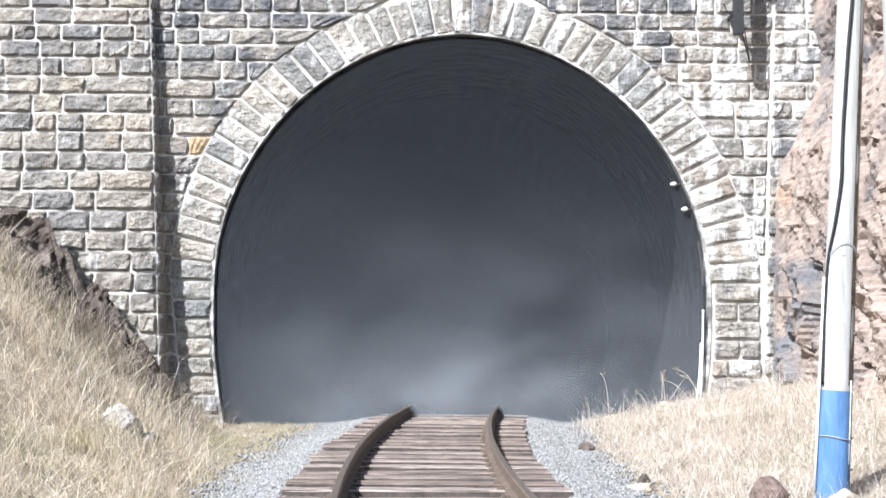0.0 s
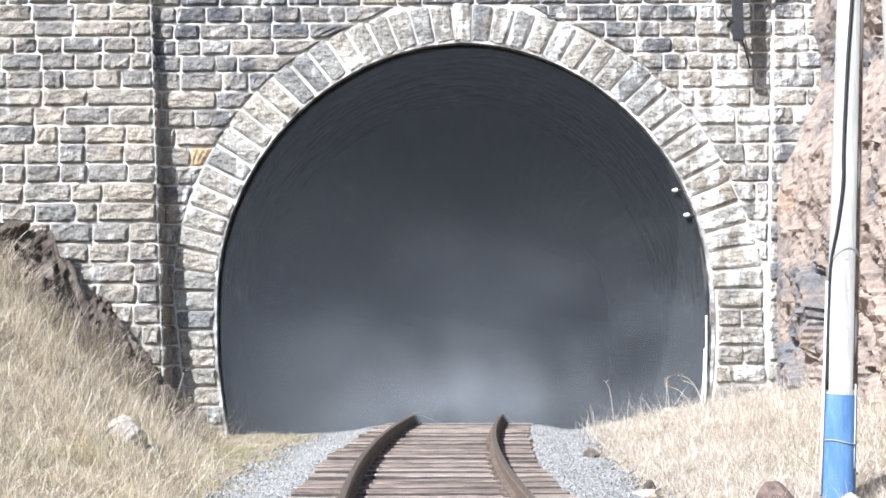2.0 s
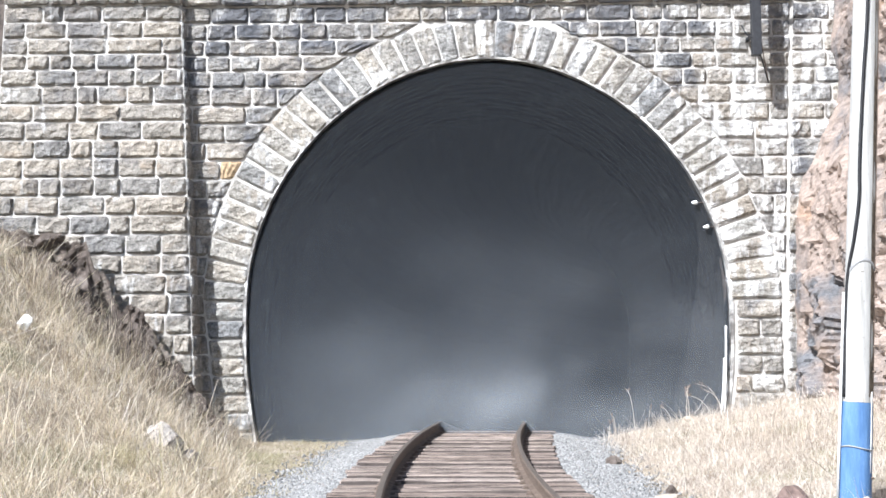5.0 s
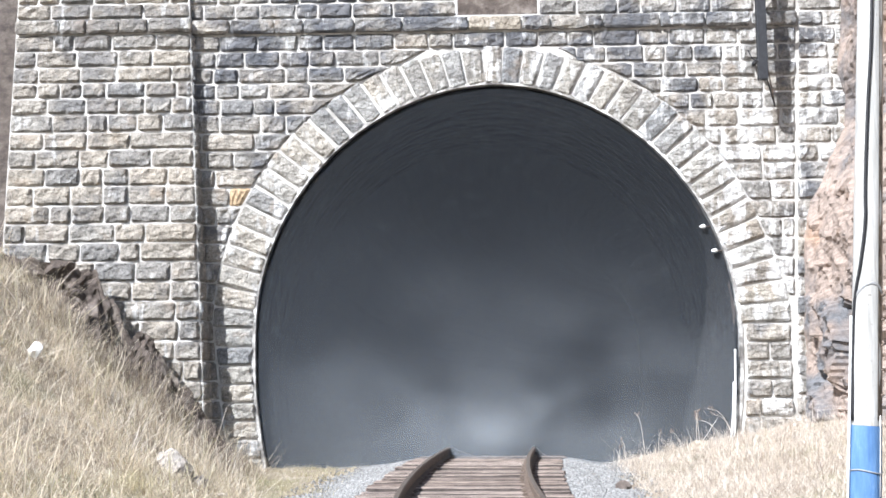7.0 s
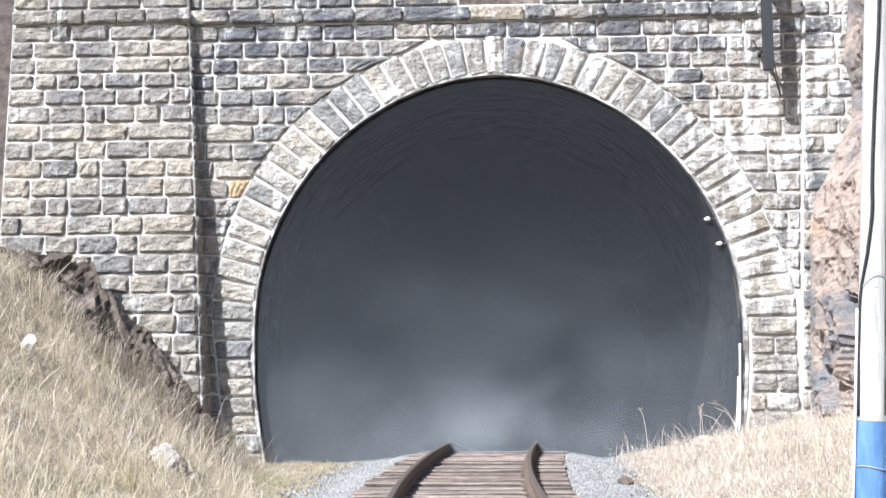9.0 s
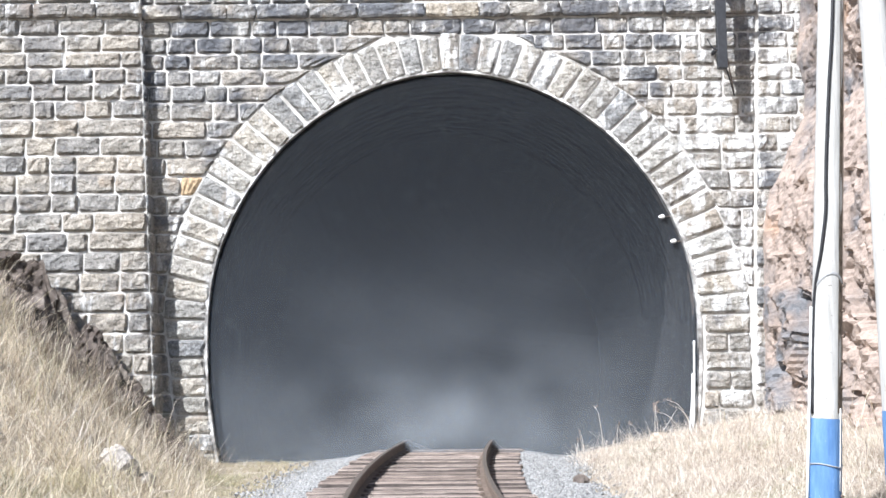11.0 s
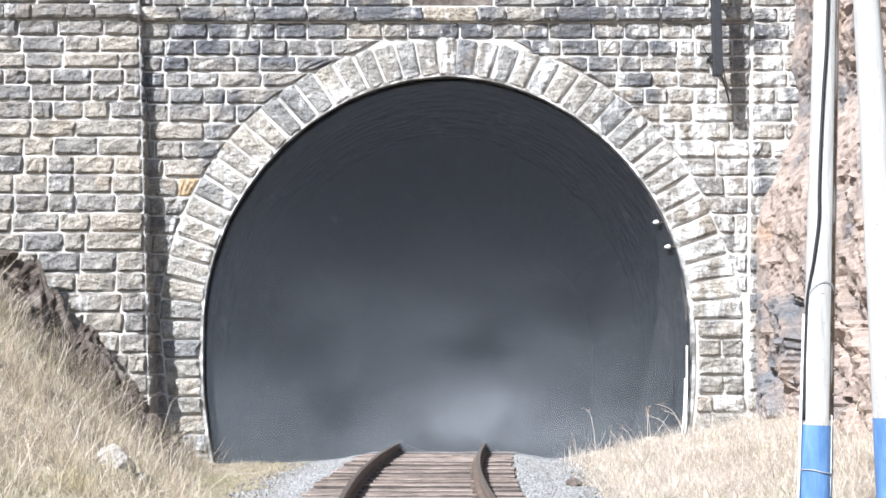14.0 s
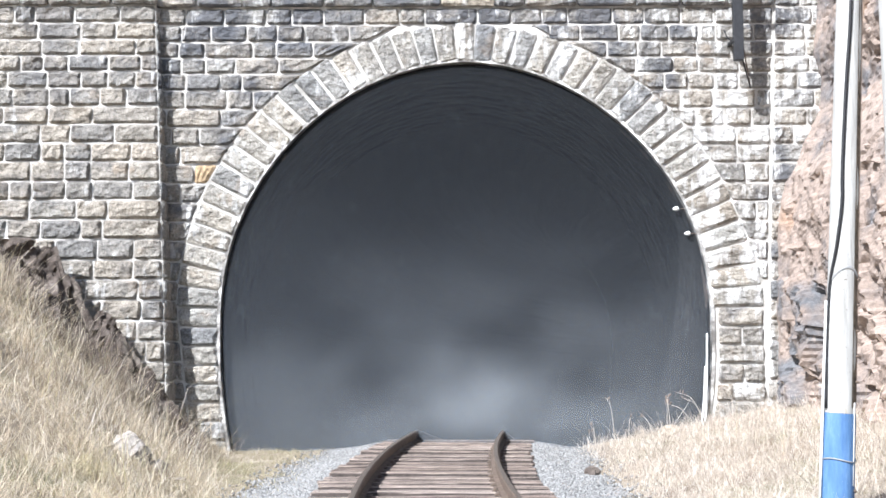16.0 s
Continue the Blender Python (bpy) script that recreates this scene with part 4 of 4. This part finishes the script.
for z in (0.2, 1.25, 1.5, 1.75, 2.0, 2.25):
    bm = tube_bm([at(z) + Vector((rad(z) * 0.8, -rad(z) * 0.55, 0)), at(z) + Vector((rad(z) * 0.95, -rad(z) * 0.72, 0))], 0.012, 8)
    part("bolt", bm, RUST, pole, "rusty bolt")
pole2, at2, rad2 = painted_pole((4.30, -11.2, -0.05), (4.155, -11.2, 6.6), 0.185, 0.10, 1.05, "broad whitewashed leaning pole with a blue base")
for k in range(3):
    x = at2(1.40).x - 0.09 + 0.034 * k
    part("mark", box_bm(x, x + 0.014, -11.2 - rad2(1.4) - 0.004 + 0.028 * (1.6 - k) * 0.35, -11.2 - rad2(1.4) + 0.06, 1.37, 1.45), BLACK, pole2, "small dark painted mark")


# ---- fittings on the portal ----
def wall_bracket():
    root = tagged(new("wall_bracket", None), "black steel line bracket standing off the portal wall", "bracket")
    y = -0.74
    part("upright", box_bm(5.21, 5.38, y - 0.08, y + 0.08, 6.88, 10.4, 0.008), DARK_STEEL, root)
    for z in (7.35, 8.75, 10.1):
        part("arm", box_bm(5.265, 5.325, y + 0.08, 0.02, z - 0.03, z + 0.03, 0.006), DARK_STEEL, root)
    part("cross_bar", box_bm(5.05, 5.66, y - 0.12, y - 0.082, 8.62, 8.72, 0.006), DARK_STEEL, root)
    part("stay", tube_bm(spline([(5.03, y - 0.02, 7.44), (5.10, y - 0.06, 7.27), (5.22, y - 0.055, 7.20)]), 0.012, 6), DARK_STEEL, root, "bent wire stay")
    part("wire", tube_bm(spline([(5.38, y, 7.40), (5.42, y + 0.1, 7.1), (5.52, y + 0.3, 6.8), (5.66, -0.08, 6.55)]), 0.011, 6), RUST, root, "slack rusty wire")
    part("wire", tube_bm(spline([(5.36, y, 6.92), (5.48, y + 0.25, 6.75), (5.66, -0.08, 6.52)]), 0.013, 6), BLACK, root, "slack black wire")
    return root


wall_bracket()


def insulator(x, z):
    root = tagged(new("insulator", None), "small white porcelain insulator on a hooked pin", "insulator", "insulators on the arch jamb")
    part("pin", tube_bm([(x, -0.03, z - 0.01), (x + 0.10, 0.0, z), (x + 0.22, 0.1, z + 0.02)], 0.009, 6), RUST, root)
    part("bell", tube_bm([(x + 0.05, -0.04, z), (x + 0.02, -0.045, z), (x - 0.02, -0.05, z - 0.004), (x - 0.06, -0.055, z - 0.008)], [0.022, 0.044, 0.034, 0.02], 12), WHITE, root, "white porcelain bell", True)
    return root


insulator(4.235, 4.26)
insulator(4.44, 3.80)
for k, (x0, z0, x1, z1) in enumerate(((4.66, 0.2, 4.745, 1.95), (4.60, 0.25, 4.70, 1.35))):
    tagged(part("pipe", tube_bm(spline([(x0, -0.14, z0), ((x0 + x1) / 2 + 0.012, -0.13, (z0 + z1) / 2), (x1, -0.10, z1)]), 0.019, 8), WHITE, None, "", True),
           "thin white pipe leaning on the jamb", "pipe", "pipes leaning on the jamb")


# ---- loose stuff ----
def scatter_mesh(name, base_v, base_f, places, frames, mat, label, category):
    """Many small pieces in one mesh: base shape through each 3x3 frame, moved to its place."""
    bv = np.einsum("nij,vj->nvi", frames, base_v) + places[:, None, :]
    nv = len(base_v)
    bf = (base_f[None] + (np.arange(len(places)) * nv)[:, None, None]).reshape(-1, base_f.shape[1])
    me = bpy.data.meshes.new(name)
    v = bv.reshape(-1, 3)
    me.vertices.add(len(v))
    me.vertices.foreach_set("co", v.ravel().astype(np.float32))
    k = bf.shape[1]
    me.loops.add(bf.size)
    me.loops.foreach_set("vertex_index", bf.ravel().astype(np.int32))
    me.polygons.add(len(bf))
    me.polygons.foreach_set("loop_start", np.arange(0, bf.size, k, dtype=np.int32))
    me.update(calc_edges=True)
    me.materials.append(mat)
    return tagged(new(name, me), label, category, kind="stuff")


def spins(count, g):
    q = g.normal(size=(count, 4))
    q /= np.linalg.norm(q, axis=1)[:, None]
    w, x, y, z = q.T
    return np.stack([np.stack([1 - 2 * (y * y + z * z), 2 * (x * y - z * w), 2 * (x * z + y * w)], 1),
                     np.stack([2 * (x * y + z * w), 1 - 2 * (x * x + z * z), 2 * (y * z - x * w)], 1),
                     np.stack([2 * (x * z - y * w), 2 * (y * z + x * w), 1 - 2 * (x * x + y * y)], 1)], 1)


def ballast():
    g = np.random.default_rng(21)
    bm = bmesh.new()
    bmesh.ops.create_icosphere(bm, subdivisions=1, radius=1.0)
    bv = np.array([v.co[:] for v in bm.verts]) * g.uniform(0.7, 1.15, (12, 1))
    bf = np.array([[v.index for v in f.verts] for f in bm.faces])
    bm.free()
    n = 120000
    y = g.uniform(-13.5, 0.75, n)
    off = g.uniform(-2.75, 2.75, n)
    inner = np.abs(off) < 1.33
    keep = ~inner | (g.random(n) < 0.12)
    y, off = y[keep], off[keep]
    thin = smooth01((np.abs(off) + 0.15 * wobble(off, y, 2.0, 8.0) - 1.8) / 0.75)
    keep = g.random(len(y)) > thin * 0.97
    y, off = y[keep], off[keep]
    x = off + track_x(y)
    size = g.uniform(0.010, 0.023, len(y)) * np.where(np.abs(off) < 1.33, 0.5, 1.0)
    z = bed_z(x, y) + size * 0.35
    frames = spins(len(y), g) * (size[:, None, None] * g.uniform(0.7, 1.3, (len(y), 1, 3)))
    return scatter_mesh("ballast", bv, bf, np.stack([x, y, z], 1), frames, GRAVEL, "light grey crushed stone ballast along the track", "ballast")


ballast()

BLADE_V = np.array([(-0.5, 0, 0), (0.5, 0, 0), (-0.42, 0.06, 0.4), (0.42, 0.06, 0.4), (-0.25, 0.24, 0.75), (0.25, 0.24, 0.75), (0, 0.5, 1.0)])
BLADE_F = np.array([(0, 1, 3), (0, 3, 2), (2, 3, 5), (2, 5, 4), (4, 5, 6)])


def meadow(name, seed, count, area, height, width, mat, label, keep_fun, lean=0.5):
    g = np.random.default_rng(seed)
    x = g.uniform(area[0], area[1], count)
    y = g.uniform(area[2], area[3], count)
    ok = g.random(count) < keep_fun(x, y) * (0.35 + 0.65 * smooth01(0.55 + 1.4 * wobble(x, y, 5.0, seed + 2)))
    x, y = x[ok], y[ok]
    n = len(x)
    h = height * g.lognormal(0, 0.5, n) * np.clip(0.75 + 0.9 * wobble(x, y, 2.6, seed), 0.25, 2)
    h = np.clip(h, 0.03, height * 2.6)
    w = width * g.uniform(0.6, 1.5, n)
    az = g.uniform(0, 2 * math.pi, n)
    tilt = g.uniform(0.1, 1.5, n) ** 0.8 * lean
    tip = g.uniform(0, 2 * math.pi, n)
    ca, sa = np.cos(az), np.sin(az)
    zx, zy, zz = np.sin(tilt) * np.cos(tip), np.sin(tilt) * np.sin(tip), np.cos(tilt)
    fr = np.zeros((n, 3, 3))
    fr[:, 0, 0], fr[:, 1, 0] = ca * w, sa * w
    bend = h * g.uniform(0.2, 1.6, n)
    fr[:, 0, 1], fr[:, 1, 1], fr[:, 2, 1] = -sa * bend, ca * bend, -0.3 * bend * g.random(n)
    fr[:, 0, 2], fr[:, 1, 2], fr[:, 2, 2] = zx * h, zy * h, zz * h
    z = ground_z(x, y) - 0.01
    return scatter_mesh(name, BLADE_V, BLADE_F, np.stack([x, y, z], 1), fr, mat, label, "grass")


def on_left(x, y):
    foot = -2.45 - 1.45 * smooth01((y + 11) / 10.5)
    return smooth01((foot - x + 0.2) / 0.6) * np.where((x < -5.1) & (y > -0.75), 0, 1)


def on_left_low(x, y):
    foot = -2.0 - 0.1 * smooth01((y + 11) / 10.5)
    return smooth01((foot - x + 0.1) / 0.4) * smooth01((x + 5.2) / 1.5)


def on_right(x, y):
    clear = np.hypot(x - 3.77, y + 10.4) > 0.2
    return smooth01((x - 2.15 - 0.12 * wobble(x, y, 3)) / 0.5) * clear


meadow("dry_grass", 31, 150000, (-9.5, -2.3, -13.5, -0.1), 0.19, 0.0050, STRAW, "tangled straw-coloured dry grass on the bank", on_left, 1.0)
meadow("grass_tufts", 42, 16000, (-9.5, -2.9, -13.0, -0.6), 0.30, 0.0065, PALE_STRAW, "standing tufts of bleached grass on the bank", lambda x, y: on_left(x, y) * np.where(wobble(x, y, 2.3, 9.0) > 0.1, 1.0, 0.08), 0.75)
meadow("fallen_stalks", 36, 15000, (-9.5, -2.6, -13.5, -0.3), 0.52, 0.0065, STRAW, "long bent dry stalks lying across the bank", on_left, 1.0)
meadow("short_grass", 32, 45000, (-5.2, -1.9, -13.5, 0.6), 0.055, 0.008, TURF, "short green and yellow turf by the ballast", on_left_low, 0.6)
meadow("dry_grass", 33, 105000, (2.0, 7.5, -13.5, 0.3), 0.165, 0.0050, PALE_STRAW, "bleached dry grass beside the track", on_right, 1.05)
meadow("fallen_stalks", 37, 14000, (2.3, 7.5, -13.5, -0.2), 0.30, 0.0055, PALE_STRAW, "long bleached stalks lying beside the track", on_right, 1.15)
meadow("dry_brush", 44, 5000, (2.3, 7.0, -12.5, -0.6), 0.24, 0.006, TWIG, "brown dead stalks among the bleached grass", lambda x, y: on_right(x, y) * np.where(wobble(x, y, 2.7, 1.0) > 0.2, 1.0, 0.08), 1.0)
meadow("tall_weeds", 34, 300, (1.9, 4.9, -2.6, -0.1), 0.36, 0.008, PALE_STRAW, "thin tall dry weed stalks by the tunnel mouth", lambda x, y: smooth01((x - 2.6) / 1.6) * 0.6, 0.5)
meadow("dry_brush", 45, 9000, (-9.0, -3.2, -11.0, -3.0), 0.26, 0.006, TWIG, "brown dead stalks among the dry grass", lambda x, y: on_left(x, y) * np.where(wobble(x, y, 2.2, 6.0) > 0.15, 1.0, 0.06), 0.95)
meadow("dry_brush", 38, 9000, (-7.6, -4.0, -3.2, -1.7), 0.34, 0.006, TWIG, "brown leafless brush against the rock", lambda x, y: smooth01((-3.9 - x) / 0.5), 0.6)
meadow("tall_grass", 43, 6500, (-9.0, -4.6, -3.4, -1.9), 0.40, 0.0065, STRAW, "tall dry grass standing against the rock", lambda x, y: smooth01((-4.6 - x) / 0.8) * np.where(wobble(x, y, 2.0, 4.0) > -0.25, 1.0, 0.15), 0.7)
meadow("tall_weeds", 40, 420, (4.1, 6.4, -9.0, -3.0), 0.50, 0.007, STRAW, "thin dry weed stalks below the rock cutting", lambda x, y: 0.7 + 0 * x, 0.5)
meadow("tall_weeds", 35, 1500, (-8.5, -3.6, -6.0, -0.4), 0.42, 0.009, STRAW, "thin tall dry weed stalks on the bank", on_left, 0.55)


meadow("dry_sticks", 41, 170, (-8.5, -3.4, -9.0, -1.8), 0.75, 0.014, PALE_STRAW, "pale broken sticks lying over the dry grass", on_left, 1.1)
meadow("track_weeds", 39, 900, (-1.0, 0.7, -10.5, -4.0), 0.07, 0.006, TURF, "sparse pale weeds between the rails", lambda x, y: np.where(wobble(x, y, 3.1, 2.0) > 0.25, 0.9, 0.05), 0.8)


def dry_weed(x, y, height, bow, heads, seed):
    """A single dry stalk with small seed heads along its tip."""
    g = random.Random(seed)
    root = tagged(new("dry_weed", None), "thin dry weed stalk with brown seed heads", "weed", "dry weeds by the tunnel mouth")
    z0 = gz(x, y) - 0.03
    line = spline([(x, y, z0), (x + 0.25 * bow, y, z0 + 0.5 * height), (x + 0.65 * bow, y, z0 + 0.87 * height), (x + 1.2 * bow, y, z0 + height)], 5)
    part("stem", tube_bm(line, [0.0048 - 0.0025 * i / len(line) for i in range(len(line))], 5), PALE_STRAW, root, "", True)
    for k in range(heads):
        p = line[-1 - k] + Vector((g.uniform(-0.04, 0.04), g.uniform(-0.03, 0.03), g.uniform(-0.02, 0.04)))
        bm = tube_bm([line[-1 - k], p, p + Vector((0.012, 0, 0.03))], [0.003, 0.014, 0.004], 6)
        part("seed_head", bm, TWIG, root, "brown seed head", True)
    return root


for k, (x, y, h, bow, heads) in enumerate(((2.95, -0.7, 0.85, -0.13, 3), (2.62, -0.6, 0.45, -0.06, 2), (2.45, -0.9, 0.38, 0.03, 3), (3.15, -0.9, 0.5, 0.05, 2), (3.85, -0.8, 0.72, 0.03, 6), (3.95, -0.6, 0.66, -0.06, 5),
                                           (4.55, -0.7, 0.62, -0.40, 4), (4.5, -0.9, 0.52, -0.30, 3), (4.3, -1.0, 0.48, -0.42, 3), (3.6, -0.9, 0.42, -0.2, 3))):
    dry_weed(x, y, h, bow, heads, 60 + k)


# ---- smoke in the tunnel mouth ----
MOUTH = smoke_material("smoke_haze", 0.086, -0.30, 0.35, None, (0.08, 0.85, 1.0, 0.42), None, (0.66, 0.735, 0.84))
BANK = smoke_material("smoke_bank", 0.10, 0.27, 0.42, (0.24, 0.5), (0.30, 0.98, 1.0, 0.0))
PLUME = smoke_material("smoke_plume", 0.13, 0.31, 0.62, (0.06, 0.48), (0.42, 0.95, 1.0, 0.0))
ROLL = smoke_material("smoke_roll", 0.18, 0.25, 0.75, (0.03, 0.5), (0.22, 0.98, 1.0, 0.0), (0.03, 0.42), (0.74, 0.79, 0.83))


def mouth_layer(mat, billow, seed):
    """A billowing layer that fills the mouth."""
    nu, nv = 40, 36
    verts, faces = [], []
    for j in range(nv + 1):
        for i in range(nu + 1):
            z = H * math.sin(math.pi / 2 * j / nv)
            x = (i / nu * 2 - 1) * (half_width(min(z - 0.7, ZC + RZ - 0.004)) + 0.02)
            y = billow * (noise.noise((x * 0.4 + seed, z * 0.4, 0)) + 0.4 * noise.noise((x * 0.9, z * 0.9 + seed, 3)))
            verts.append((x, y, z - H / 2))
    for j in range(nv):
        for i in range(nu):
            k = j * (nu + 1) + i
            faces.append((k, k + 1, k + nu + 2, k + nu + 1))
    return mesh_of("billow", verts, faces, mat, True)


def billow_layer(w, h, mat, billow, seed):
    """A gently rolling sheet of smoke, w by h."""
    nu, nv = 30, 18
    verts, faces = [], []
    for j in range(nv + 1):
        for i in range(nu + 1):
            x, z = w * (i / nu - 0.5), h * (j / nv - 0.5)
            verts.append((x, billow * (noise.noise((x * 0.5 + seed, z * 0.5, 0)) + 0.4 * noise.noise((x * 1.1, z * 1.1 + seed, 3))), z))
    for j in range(nv):
        for i in range(nu):
            k = j * (nu + 1) + i
            faces.append((k, k + 1, k + nu + 2, k + nu + 1))
    return mesh_of("billow", verts, faces, mat, True)


def smoke(name, label, layers):
    """One body of smoke out of thin billowing layers, each (mesh, depth)."""
    root = tagged(new(name, None), label, "smoke", "smoke in the tunnel mouth")
    for me, y in layers:
        piece("billow", me, root, pose(0, y, 0))
    return root


H = ZC + RZ + 0.7
haze = smoke("smoke_haze", "faint blue-grey haze hanging in the tunnel mouth", [(mouth_layer(MOUTH, 0.012, 71), 0.032)])
bank = smoke("smoke_bank", "thin grey bank of smoke filling the bore", [(billow_layer(12.0, 7.0, BANK, 0.04, 3), 0.0)])
puffs = [smoke("smoke_puff", "drifting pale grey puff of smoke", [(billow_layer(9.0, 5.2, PLUME, 0.04, 5), 0)]),
         smoke("smoke_puff", "drifting pale grey puff of smoke", [(billow_layer(8.0, 4.4, PLUME, 0.04, 11), 0)]),
         smoke("smoke_puff", "low pale smoke rolling over the track", [(billow_layer(7.2, 2.6, ROLL, 0.06, 23), 0)])]


def motions():
    """The smoke drifts and turns slowly."""
    times = [0, 1, 2, 3, 4, 5, 6, 7, 8, 9, 10, 11, 12, 13, 14, 15, 16]
    walk(haze, [(t, pose(XC, 0.006 * math.sin(0.5 * t), -0.7 + H / 2)) for t in times])
    walk(bank, [(t, pose(XC + 0.9 * math.sin(0.33 * t + 0.5), 0.20 + 0.01 * math.sin(0.4 * t), 1.75 + 0.25 * math.sin(0.41 * t), 0, 1.5 * math.sin(0.3 * t), 0)) for t in times])
    drift = [(0.4, 0.11, 0.45, 0.8, 0.25, 0.55, 0.0), (1.0, 0.38, 0.35, 1.0, 0.30, 0.43, 2.0), (0.5, -0.30, 0.78, 0.4, 0.08, 0.7, 4.0)]
    for p, (x, y, z, dx, dz, w, ph) in zip(puffs, drift):
        walk(p, [(t, pose(x + dx * math.sin(w * t + ph), y + 0.01 * math.sin(0.5 * w * t + ph), z + dz * math.sin(0.8 * w * t + 1 + ph), 0, 3 * math.sin(w * t + ph), 0)) for t in times])


motions()
